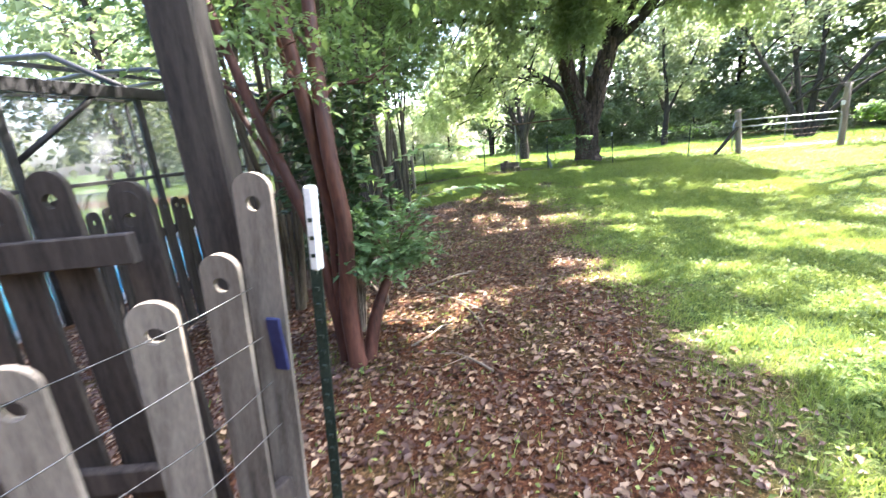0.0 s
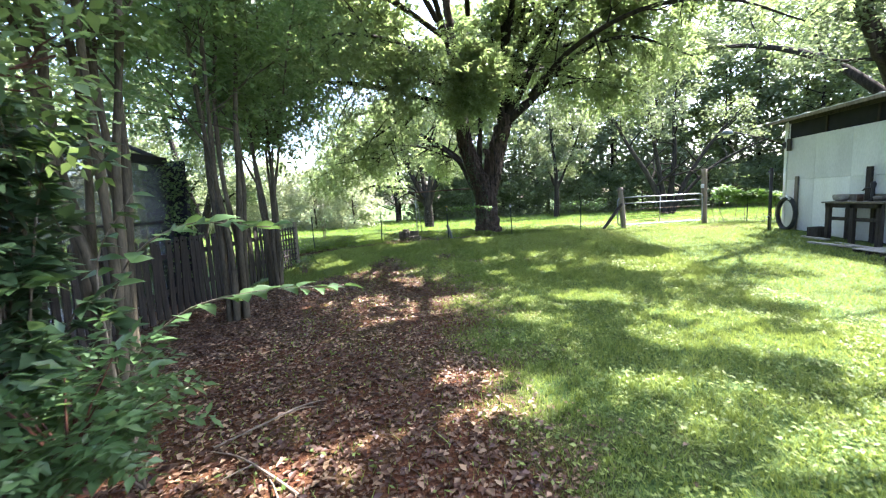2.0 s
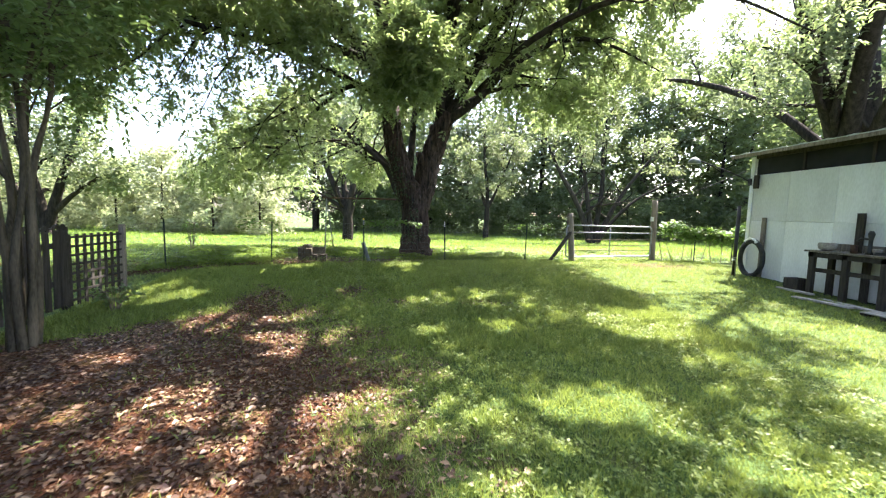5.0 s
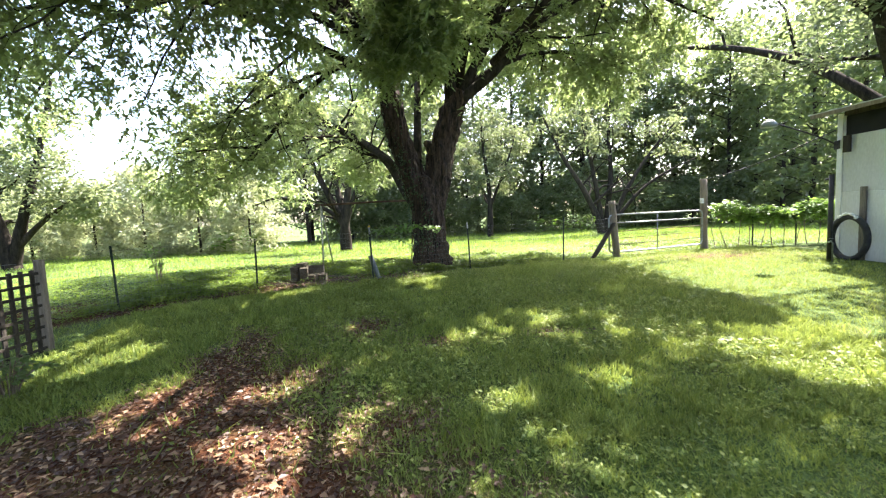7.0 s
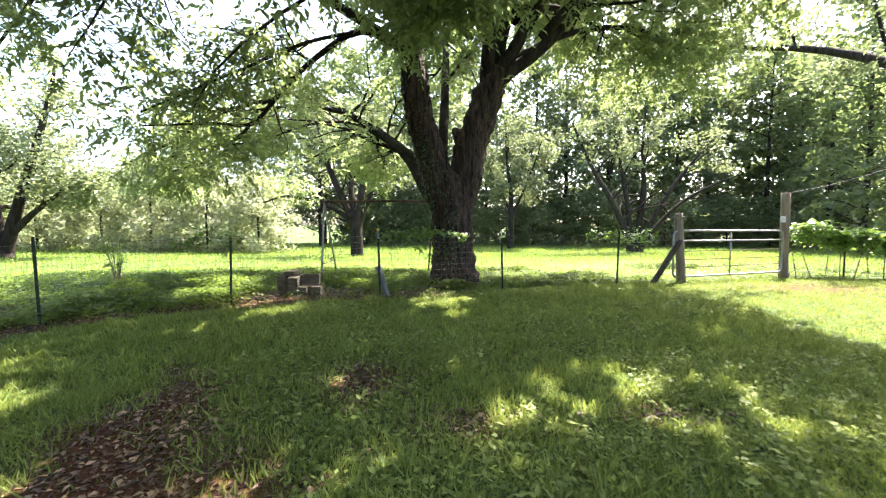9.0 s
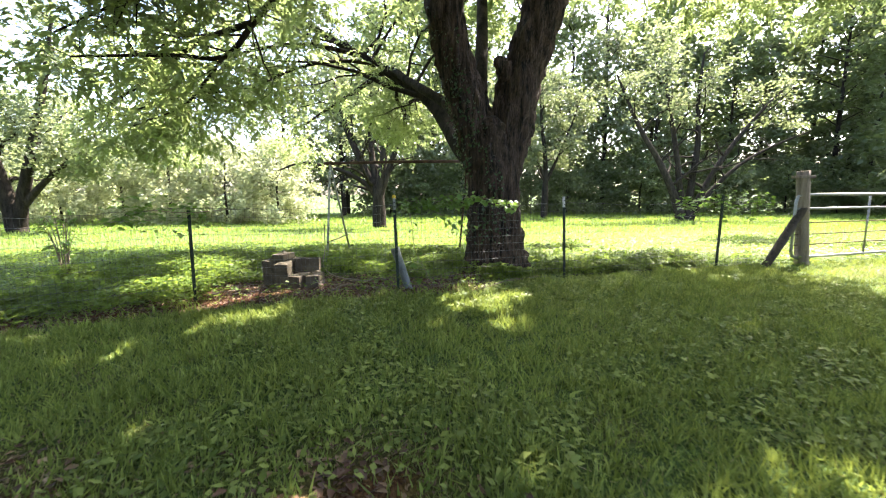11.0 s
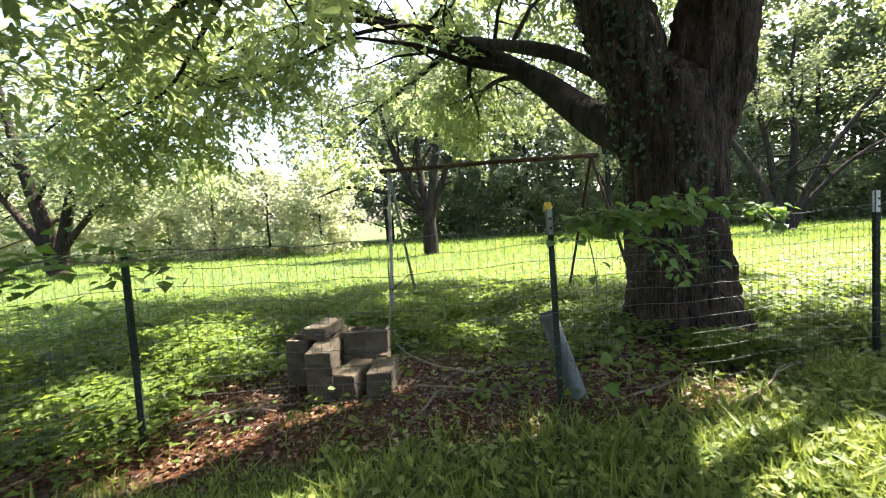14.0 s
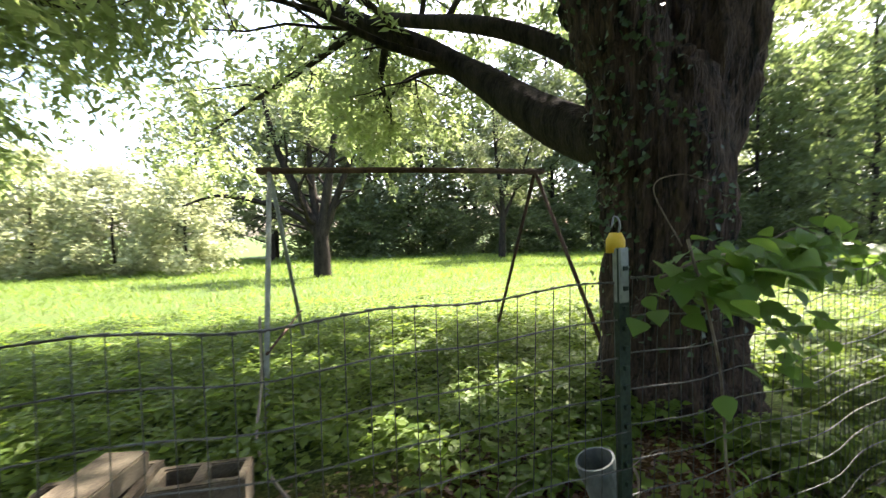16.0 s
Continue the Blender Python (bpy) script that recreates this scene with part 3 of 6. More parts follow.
def build_meadow():
    r = np.random.default_rng(13)
    # low broad-leaved weeds behind the wire fence
    n = 170000
    x = np.where(np.arange(n) % 5 < 3, r.uniform(-6, 4, n), r.uniform(-11, 12, n))
    y = fence_line(x) + 0.15 + r.uniform(0, 1, n) ** 1.4 * np.where(np.arange(n) % 5 < 3, 5.5, 9)
    pile = (np.abs(x + 2.25) < 0.75) & (y < 16.8)
    edge = (x > -3.4) & (x < 0.2) & (y < fence_line(x) + 0.75 + 0.35 * wobble(x, y, 2.5)) & (r.uniform(0, 1, n) < 0.93)
    trunk = (x - 0.66) ** 2 + (y - 17.4) ** 2 < 0.5
    keep = ~(pile & (r.uniform(0, 1, n) < 0.93)) & ~trunk & ~edge & (wobble(x, y, 1.2) + r.uniform(-0.5, 0.9, n) > -0.35)
    x, y = x[keep], y[keep]
    m = len(x)
    tall = 0.05 + 0.22 * np.clip(0.5 + 0.6 * wobble(x, y, 1.9), 0.05, 1) * np.exp(-np.clip(y - fence_line(x) - 3.5, 0, 20) / 3)
    base = np.stack([x, y, surface_z(x, y) + r.uniform(0.1, 1, m) * tall], 1)
    way = random_ways(m, r, (-0.35, 0.35))
    up = np.array([0, 0, 1.0]) + r.normal(0, 0.3, (m, 3))
    size = 0.036 + 0.058 * r.uniform(0, 1, m) ** 1.5
    tagged(new("meadow_weeds", leaf_mesh("meadow_weeds", base, way, up, size, size * 0.7, WEED_LEAF, 0.12, 0.15)), "leafy green weeds growing behind the wire fence", "weeds", kind="stuff")
    # a few sprigs along the foot of the fence on the yard side
    n = 4200
    x = np.where(np.arange(n) % 6 < 5, r.uniform(-8.5, -3.2, n), r.uniform(-3.2, 6.5, n))
    y = fence_line(x) + r.normal(0.0, 0.16, n)
    base = np.stack([x, y, surface_z(x, y) + r.uniform(0.01, 0.16, n)], 1)
    way = random_ways(n, r, (-0.2, 0.6))
    tagged(new("fence_weeds", leaf_mesh("fence_weeds", base, way, np.array([0, 0, 1.0]) + r.normal(0, 0.3, (n, 3)), r.uniform(0.03, 0.08, n), r.uniform(0.015, 0.045, n), WEED_LEAF, 0.12, 0.15)), "unmown weeds along the foot of the fence", "weeds", kind="stuff")
    # meadow grass further off
    n = 100000
    x = r.uniform(-34, 40, n)
    y = fence_line(np.clip(x, -12, 18)) + 0.6 + r.uniform(0, 1, n) ** 1.25 * 42
    clear = (x > -4) & (x < 1.2) & (y < fence_line(np.clip(x, -12, 18)) + 2.0)
    x, y = x[~clear], y[~clear]
    n = len(x)
    h = 0.08 + 0.0035 * (y - 15)
    tagged(new("meadow_grass", blades("meadow_grass", x, y, h * r.uniform(0.6, 1.5, n), 0.014 + 0.0016 * (y - 15), MEADOW_BLADE, r, 0.7)), "sunlit meadow grass beyond the wire fence", "grass", kind="stuff")


build_meadow()


# ---- the big pecan tree ----
def build_pecan():
    r = np.random.default_rng(21)
    px, py = 0.66, 17.4
    tree = thing("pecan_tree", "large old pecan tree with forked shaggy trunk behind wire fence", "tree", (px - 0.13, py, gz(px, py)))
    o = Vector((px, py, gz(px, py)))

    def loc(points):
        return [Vector(p) - o for p in points]

    def bole(name, pts, radii, seed, ridge=0.045):
        """A thick stem with bark ridges: a dense tube displaced by stretched noise."""
        line = smooth_line(pts, 14)
        rad = np.interp(np.linspace(0, 1, len(line)), np.linspace(0, 1, len(radii)), radii)
        v, f = tube_arrays(line, list(rad), 64)
        me = mesh_of(name, v, f, PECAN_BARK)
        co = np.empty(len(me.vertices) * 3, np.float32)
        me.vertices.foreach_get("co", co)
        co = co.reshape(-1, 3)
        centre = np.repeat(np.array([tuple(p) for p in line]), 64, axis=0)
        off = unit(co - centre)
        amt = np.array([abs(noise.noise(Vector((q[0] * 11 + seed, q[1] * 11, q[2] * 1.8)))) * 1.3 + 0.5 * noise.noise(Vector((q[0] * 26, q[1] * 26 + seed, q[2] * 7))) + 0.6 * noise.noise(Vector((q[0] * 3, q[1] * 3 + seed, q[2] * 0.8))) for q in co])
        co = co + off * (amt * ridge * 1.8)[:, None]
        me.vertices.foreach_set("co", co.ravel().astype(np.float32))
        me.update()
        return me

    part("trunk", bole("trunk", loc([(0.66, 17.4, -0.12), (0.66, 17.4, 0.08), (0.64, 17.4, 0.45), (0.62, 17.4, 1.1), (0.58, 17.4, 1.8), (0.55, 17.4, 2.3), (0.52, 17.42, 2.55)]), [0.66, 0.54, 0.44, 0.38, 0.40, 0.34, 0.14], 1.0, 0.05), tree)
    part("stem", bole("stem", loc([(0.40, 17.38, 1.7), (0.22, 17.36, 2.6), (-0.08, 17.35, 3.5), (-0.22, 17.3, 4.4), (-0.33, 17.3, 5.3), (-0.47, 17.2, 7.4), (-0.7, 17.0, 9.6), (-1.2, 16.6, 12.0)]), [0.24, 0.29, 0.27, 0.25, 0.2, 0.15, 0.10, 0.05], 3.0), tree, "dark ivy-stained stem")
    part("stem", bole("stem", loc([(0.76, 17.42, 1.6), (0.92, 17.42, 2.5), (1.14, 17.4, 3.4), (1.36, 17.3, 4.1), (1.62, 17.2, 4.6)]), [0.25, 0.32, 0.30, 0.28, 0.20], 5.0), tree, "reddish-brown shaggy stem")
    part("stub", bole("stub", loc([(0.82, 17.3, 3.05), (0.72, 17.24, 3.28), (0.74, 17.22, 3.36)]), [0.1, 0.09, 0.03], 7.0), tree, "broken limb stub")
    # high limbs over the yard, out of view, are added only to cast shade
    limbs = [
        ([(1.45, 17.3, 4.2), (1.75, 17.1, 4.5), (2.41, 17.0, 4.98), (3.32, 17.0, 5.95), (4.6, 16.9, 6.75), (5.7, 16.7, 6.9), (6.6, 16.5, 6.6), (7.8, 16.2, 5.9)], [0.15, 0.14, 0.12, 0.10, 0.075, 0.06, 0.045, 0.02]),
        ([(1.4, 17.35, 4.2), (1.7, 17.5, 5.6), (2.0, 17.5, 6.65), (2.5, 17.7, 8.2), (3.05, 18, 9.4), (3.6, 18.4, 11.5)], [0.17, 0.15, 0.13, 0.11, 0.09, 0.04]),
        ([(1.3, 17.3, 4.1), (1.35, 17.1, 5.4), (1.5, 16.8, 7.2), (1.45, 16.5, 9.2), (1.6, 16.0, 12.0)], [0.16, 0.14, 0.12, 0.1, 0.04]),
        ([(1.5, 17.2, 4.4), (2.2, 17.0, 5.6), (2.9, 16.6, 7.0), (4.0, 16.0, 8.8), (5.2, 15.0, 10.5)], [0.14, 0.13, 0.11, 0.09, 0.04]),
        ([(0.30, 17.4, 1.85), (0.06, 18.1, 2.2), (-0.38, 19.3, 3.05), (-0.9, 19.9, 3.6), (-1.44, 20.33, 4.01), (-2.3, 20.9, 4.6), (-3.1, 21.3, 5.15), (-4.55, 21.6, 5.95), (-6.2, 21.8, 6.4)], [0.22, 0.20, 0.155, 0.13, 0.12, 0.10, 0.085, 0.06, 0.02]),
        ([(0.08, 17.5, 2.45), (-0.22, 17.95, 2.85), (-0.56, 18.4, 3.15), (-1.0, 19.3, 3.6), (-1.5, 20.3, 4.05), (-2.4, 21.2, 3.85), (-3.4, 22.0, 3.55), (-4.6, 23.1, 3.2)], [0.09, 0.085, 0.08, 0.075, 0.07, 0.05, 0.035, 0.015]),
        ([(-0.3, 17.3, 4.9), (-1.3, 17.2, 5.3), (-2.3, 17.05, 4.6), (-3.0, 16.95, 3.8), (-3.46, 16.9, 3.30), (-4.0, 16.5, 3.2), (-4.9, 15.9, 3.0)], [0.09, 0.075, 0.055, 0.045, 0.038, 0.028, 0.012]),
        ([(-0.3, 17.3, 5.0), (-1.3, 16.4, 6.2), (-2.8, 15.2, 6.9), (-4.4, 14.0, 6.8), (-6.2, 12.8, 6.0)], [0.12, 0.10, 0.08, 0.06, 0.02]),
        ([(-0.35, 17.3, 5.4), (-1.6, 17.6, 7.0), (-3.2, 18.0, 8.2), (-5.0, 18.2, 8.6), (-7.0, 18.0, 7.8)], [0.11, 0.1, 0.08, 0.06, 0.02]),
        ([(-0.4, 17.2, 6.5), (-0.8, 15.6, 8.0), (-1.2, 13.8, 9.2), (-1.4, 11.8, 9.6), (-1.2, 9.6, 9.2)], [0.11, 0.1, 0.08, 0.06, 0.02]),
        ([(1.5, 16.9, 6.6), (1.8, 15.2, 8.2), (2.2, 13.2, 9.3), (2.6, 11.0, 9.8), (3.0, 8.6, 9.4)], [0.11, 0.1, 0.08, 0.06, 0.02]),
        ([(2.3, 16.8, 6.2), (3.8, 15.2, 8.0), (5.2, 13.4, 9.0), (6.4, 11.6, 9.3), (7.4, 9.6, 8.8)], [0.11, 0.1, 0.08, 0.06, 0.02]),
        ([(-0.45, 17.2, 7.2), (-1.8, 15.6, 9.4), (-3.2, 13.6, 10.6), (-4.4, 11.4, 10.8), (-5.2, 9.0, 10.0)], [0.11, 0.1, 0.08, 0.06, 0.02]),
        ([(-0.3, 17.2, 4.9), (-1.6, 16.0, 5.2), (-3.2, 14.2, 5.3), (-5.0, 12.2, 4.9), (-6.8, 10.6, 4.2)], [0.1, 0.085, 0.065, 0.04, 0.015]),
        ([(-0.3, 17.2, 5.3), (-1.0, 15.6, 6.0), (-1.8, 13.6, 6.2), (-2.6, 11.6, 5.8), (-3.2, 10.2, 5.2)], [0.1, 0.085, 0.065, 0.04, 0.015]),
        ([(2.4, 17.0, 5.2), (3.6, 15.4, 6.2), (5.2, 13.8, 6.6), (6.8, 12.6, 6.2), (8.2, 11.8, 5.2)], [0.1, 0.085, 0.065, 0.04, 0.015]),
        ([(1.55, 16.6, 8.0), (1.4, 14.0, 10.0), (1.2, 11.0, 11.2), (1.0, 8.0, 11.2), (0.9, 5.6, 10.6)], [0.11, 0.1, 0.08, 0.06, 0.02]),
        ([(2.0, 16.4, 7.6), (3.0, 13.4, 10.0), (3.8, 10.2, 11.4), (4.2, 7.2, 11.4), (4.4, 4.6, 10.6)], [0.11, 0.1, 0.08, 0.06, 0.02]),
        ([(0.2, 16.8, 8.2), (0.2, 14.0, 9.8), (0.0, 11.2, 10.6), (-0.4, 8.4, 10.4)], [0.1, 0.08, 0.06, 0.02]),
        ([(2.0, 17.6, 5.8), (3.0, 19.4, 7.2), (4.0, 21.6, 8.2), (4.8, 24.0, 8.4)], [0.11, 0.09, 0.06, 0.02]),
        ([(1.4, 17.6, 5.4), (1.8, 19.6, 7.2), (2.0, 22.0, 8.8), (2.2, 25.0, 9.4)], [0.11, 0.09, 0.06, 0.02]),
        ([(-0.4, 17.4, 6.4), (-0.8, 19.4, 8.2), (-0.8, 22.0, 9.6), (-0.6, 24.6, 10.0)], [0.11, 0.09, 0.06, 0.02]),
        ([(-1.3, 17.2, 5.3), (-2.2, 16.4, 4.7), (-3.3, 15.8, 3.9), (-4.6, 15.4, 3.1)], [0.045, 0.035, 0.025, 0.012]),
        ([(-3.46, 16.9, 3.3), (-3.9, 17.05, 2.95), (-4.4, 17.25, 2.65), (-5.3, 17.4, 2.4)], [0.026, 0.022, 0.016, 0.01]),
        ([(-3.0, 16.95, 3.8), (-4.2, 17.5, 3.7), (-5.6, 17.9, 3.1), (-6.8, 18.1, 2.6)], [0.05, 0.04, 0.03, 0.012]),
        ([(3.2, 15.8, 8.4), (4.6, 12.4, 10.4), (5.6, 9.0, 11.2), (6.2, 6.0, 11.0), (6.3, 3.4, 10.2)], [0.11, 0.1, 0.08, 0.06, 0.02]),
        ([(2.0, 17.6, 6.4), (4.2, 18.4, 7.4), (6.4, 19.2, 7.6), (8.6, 19.8, 6.9)], [0.1, 0.08, 0.06, 0.02]),
        ([(2.2, 17.6, 7.2), (4.2, 17.4, 8.6), (6.4, 17.2, 9.0), (8.6, 17.0, 8.4)], [0.1, 0.08, 0.06, 0.02]),
        ([(2.6, 17.7, 8.4), (4.2, 18.4, 9.6), (6.0, 19.2, 10.2), (8.0, 19.8, 9.6)], [0.1, 0.08, 0.06, 0.02]),
        ([(1.8, 17.2, 4.8), (3.2, 17.4, 5.5), (4.8, 17.6, 5.7), (6.6, 17.8, 5.2)], [0.08, 0.065, 0.045, 0.015]),
        ([(1.8, 17.5, 6.0), (3.4, 18.6, 6.6), (5.0, 19.6, 6.4), (6.4, 20.6, 5.8)], [0.09, 0.07, 0.045, 0.015]),
        ([(-2.4, 16.6, 6.2), (-4.4, 15.0, 6.0), (-6.2, 13.4, 5.2), (-7.6, 12.4, 4.2)], [0.07, 0.05, 0.035, 0.012]),
        ([(-3.0, 15.2, 6.6), (-5.2, 13.2, 6.6), (-7.2, 11.6, 6.0), (-9.0, 10.6, 5.0)], [0.07, 0.05, 0.035, 0.012]),
        ([(-4.6, 15.8, 6.2), (-6.6, 16.6, 6.0), (-8.4, 17.4, 5.2), (-9.6, 18.0, 4.4)], [0.06, 0.045, 0.03, 0.012]),
        ([(3.8, 10.2, 11.2), (4.4, 8.4, 11.0), (4.8, 6.8, 10.6), (5.0, 5.4, 10.2)], [0.06, 0.045, 0.03, 0.012]),
        ([(-0.4, 17.2, 6.2), (-2.2, 15.6, 6.6), (-4.2, 13.8, 6.4), (-6.2, 12.0, 5.6), (-7.8, 10.4, 4.6)], [0.1, 0.085, 0.065, 0.04, 0.015]),
        ([(-0.4, 17.2, 5.6), (-2.4, 16.6, 6.4), (-4.6, 15.8, 6.4), (-6.8, 15.0, 5.6), (-8.6, 14.2, 4.6)], [0.1, 0.085, 0.065, 0.04, 0.015]),
        ([(-0.5, 17.0, 7.4), (-2.6, 14.6, 8.2), (-4.8, 12.0, 8.2), (-6.8, 9.6, 7.2), (-8.2, 7.6, 6.0)], [0.1, 0.085, 0.065, 0.04, 0.015]),
        ([(-0.3, 17.0, 5.2), (-0.9, 15.4, 5.5), (-1.8, 13.8, 5.2), (-2.4, 12.6, 4.6)], [0.08, 0.06, 0.04, 0.015]),
        ([(1.4, 17.1, 5.2), (1.2, 16.0, 5.7), (0.9, 14.8, 5.4), (0.5, 13.8, 4.8)], [0.08, 0.06, 0.04, 0.015]),
        ([(-0.3, 17.0, 5.0), (-0.2, 16.0, 5.5), (0.0, 15.0, 5.2), (0.2, 14.2, 4.7)], [0.07, 0.055, 0.04, 0.015]),
        ([(-0.9, 19.9, 3.6), (-1.8, 19.4, 3.95), (-2.9, 19.0, 3.8), (-4.0, 18.8, 3.3)], [0.05, 0.04, 0.03, 0.012]),
        ([(-2.3, 20.9, 4.6), (-3.4, 20.2, 4.6), (-4.6, 19.6, 4.2), (-5.8, 19.2, 3.5)], [0.06, 0.045, 0.03, 0.012]),
        ([(-4.6, 19.6, 4.2), (-5.6, 20.4, 3.9), (-6.8, 21.2, 3.4), (-7.8, 22.0, 2.9)], [0.05, 0.04, 0.03, 0.012]),
        ([(-4.0, 18.8, 3.3), (-5.0, 18.4, 3.1), (-6.2, 18.2, 2.7)], [0.03, 0.022, 0.01]),
        ([(-0.38, 19.3, 3.05), (-0.8, 20.2, 3.4), (-1.2, 21.4, 3.5), (-1.4, 22.8, 3.3)], [0.05, 0.04, 0.03, 0.012]),
        ([(0.4, 17.6, 2.9), (0.5, 18.6, 4.6), (0.6, 20.0, 6.2), (0.6, 22.0, 7.2), (0.4, 24.0, 7.4)], [0.12, 0.1, 0.08, 0.06, 0.02]),
    ]
    tips = []
    for pts, radii in limbs:
        line = smooth_line(loc(pts), 4)
        rad = list(np.interp(np.linspace(0, 1, len(line)), np.linspace(0, 1, len(radii)), radii))
        wood = Wood()
        wood.add(line, rad, 12, 0.12)
        branch_out(wood, line, rad, r, 2, 0.9, tips, (9, 6), 0.2, (0.34, 0.45), 0.28)
        part("limb", wood.mesh("limb", BACKLIT_BARK), tree)
    p = np.array([tuple(t[0]) for t in tips])
    w = np.array([tuple(t[1]) for t in tips])
    k = 4
    p = np.repeat(p, k, 0) + r.normal(0, 0.26, (len(p) * k, 3))
    w = np.repeat(w, k, 0) + r.normal(0, 0.8, (len(w) * k, 3))
    # keep the hollow under the crown open round the trunk
    low = np.where(p[:, 0] < -1.7, np.where(p[:, 1] < 0.9, 1.95, 2.1), 2.75)
    keep = (p[:, 2] > low) & ((p[:, 2] > 3.4) | (np.hypot(p[:, 0], p[:, 1]) > 1.6))
    keep &= let_sun_in(p + np.array(o), r)
    near = (p[:, 2] < 3.5) & (p[:, 1] > -2.2)
    keep &= ~((p[:, 0] < -1.2) & (p[:, 2] < 6.6) & (r.uniform(0, 1, len(p)) < np.where(near, np.where(p[:, 1] < 0.9, 0.68, 0.1), np.where(p[:, 1] > -3.2, 0.25, 0.05))))
    keep &= ~((p[:, 0] < -0.8) & (p[:, 1] > -0.6) & (p[:, 2] < 5.0) & (r.uniform(0, 1, len(p)) < 0.38))
    keep &= ~((p[:, 0] < -2.2) & (np.abs(p[:, 1] + 1.2) < 2.2) & (p[:, 2] < 5.6) & (r.uniform(0, 1, len(p)) < 0.35))
    # the crown is thinner on the side towards the shed
    keep &= ~((p[:, 0] > 0.4) & (p[:, 1] > -7) & (p[:, 1] < -1.2) & (p[:, 2] < 7.6) & (r.uniform(0, 1, len(p)) < 0.55))
    p, w = p[keep], w[keep]
    base, way, up, length = sprays(p, w, r, 9, 0.36, 0.132)
    open_sky = let_sun_in(base + np.array(o), r)
    base, way, up, length = base[open_sky], way[open_sky], up[open_sky], length[open_sky]
    # unseen high leaves are enlarged to thicken the shade they cast
    high = np.clip((base[:, 2] - 7.0) / 1.5, 0, 1) * ((base[:, 1] < 1) | (base[:, 0] > 2))
    left = np.clip((base[:, 2] - 4.6) / 2, 0, 1) * (base[:, 0] < 0.5)
    length = length * (1 + np.maximum(0.9 * high, 0.5 * left))
    part("crown", leaf_mesh("crown", base, way, up, length, length * 0.42, PECAN_LEAF, 0.12, 0.12), tree, "dense green compound leaves")
    # ivy clinging to the shaded side of the trunk and the dark stem
    n = 1700
    z = r.uniform(0.5, 4.6, n)
    a = np.radians(r.uniform(150, 290, n))
    cx, rad = np.interp(z, [0.5, 1.8, 2.6, 3.5, 4.6], [0.64, 0.5, 0.22, -0.08, -0.24]), np.interp(z, [0.5, 1.1, 1.8, 2.6, 4.6], [0.50, 0.45, 0.42, 0.34, 0.29])
    side = np.stack([np.cos(a), np.sin(a), np.zeros(n)], 1)
    pos = np.stack([cx, np.full(n, 17.38), z], 1) + side * (rad + r.uniform(-0.01, 0.05, n))[:, None] - np.array(o)
    pos = pos[wobble(a * 2, z, 1.5) + r.uniform(-0.4, 0.4, n) > -0.1]
    n = len(pos)
    L = r.uniform(0.03, 0.065, n)
    part("ivy", leaf_mesh("ivy", pos, random_ways(n, r, (-0.9, 0.0)), unit(pos * np.array([1, 1, 0])) + r.normal(0, 0.35, (n, 3)), L, L * 0.8, SHADED_LEAF, 0.1, 0.1), tree, "small dark ivy leaves")


build_pecan()


# ---- crape myrtles along the picket fence ----
def build_myrtle(name, label, place, stems, height, seed, bark, crown_from=0.5, leaves=9, spread=0.75, base_r=0.05, foliage=3):
    r = np.random.default_rng(seed)
    tree = thing(name, label, "tree", (*place, gz(*place)), "crape myrtles along the fence")
    tips = []
    for i in range(stems):
        a = 2 * math.pi * i / stems + r.uniform(-0.4, 0.4)
        lean = spread * r.uniform(0.35, 1.15)
        x0, y0 = 0.12 * math.cos(a), 0.12 * math.sin(a)
        pts = [Vector((x0, y0, -0.05))]
        for s in range(1, 7):
            f = s / 6
            pts.append(Vector((x0 + lean * f * f * 1.6 * math.cos(a) + r.normal(0, 0.05), y0 + lean * f * f * 1.6 * math.sin(a) + r.normal(0, 0.05), height * f * r.uniform(0.96, 1.04))))
        line = smooth_line(pts, 3)
        rad = [base_r * r.uniform(0.8, 1.25) * (1 - 0.8 * s / (len(line) - 1)) for s in range(len(line))]
        wood = Wood()
        wood.add(line, rad, 9, 0.15)
        branch_out(wood, line, rad, r, 2, 0.6, tips, (leaves, 5), 0.02, (0.26, 0.5), crown_from)
        part("stem", wood.mesh("stem", bark), tree)
    p = np.array([tuple(t[0]) for t in tips])
    w = np.array([tuple(t[1]) for t in tips])
    p = np.repeat(p, foliage, 0) + r.normal(0, 0.10, (len(p) * foliage, 3))
    w = np.repeat(w, foliage, 0) + r.normal(0, 0.8, (len(w) * foliage, 3))
    base, way, up, length = sprays(p, w, r, 5, 0.20, 0.10)
    part("crown", leaf_mesh("crown", base, way, up, length, length * 0.55, MYRTLE_LEAF, 0.1, 0.1), tree, "small glossy green leaves")
    return tree


build_myrtle("crape_myrtle", "multi-stemmed crape myrtle with smooth tan bark beside the picket fence", (-3.5, 6.75), 6, 6.2, 31, MYRTLE_BARK, 0.42, 8, foliage=3)
build_myrtle("crape_myrtle", "multi-stemmed crape myrtle with smooth tan bark near the fence end", (-4.15, 9.2), 8, 6.0, 32, MYRTLE_BARK, 0.45, 8, base_r=0.042, spread=0.85, foliage=3)
build_myrtle("crape_myrtle", "clump of slender crape myrtle stems with smooth tan bark", (-2.95, 4.1), 8, 6.4, 33, MYRTLE_BARK, 0.42, 8, base_r=0.048, foliage=3)
build_myrtle("crape_myrtle", "clump of slender crape myrtle stems in front of the picket fence", (-2.75, 2.75), 7, 6.0, 34, MYRTLE_BARK, 0.42, 8, base_r=0.034, foliage=3)


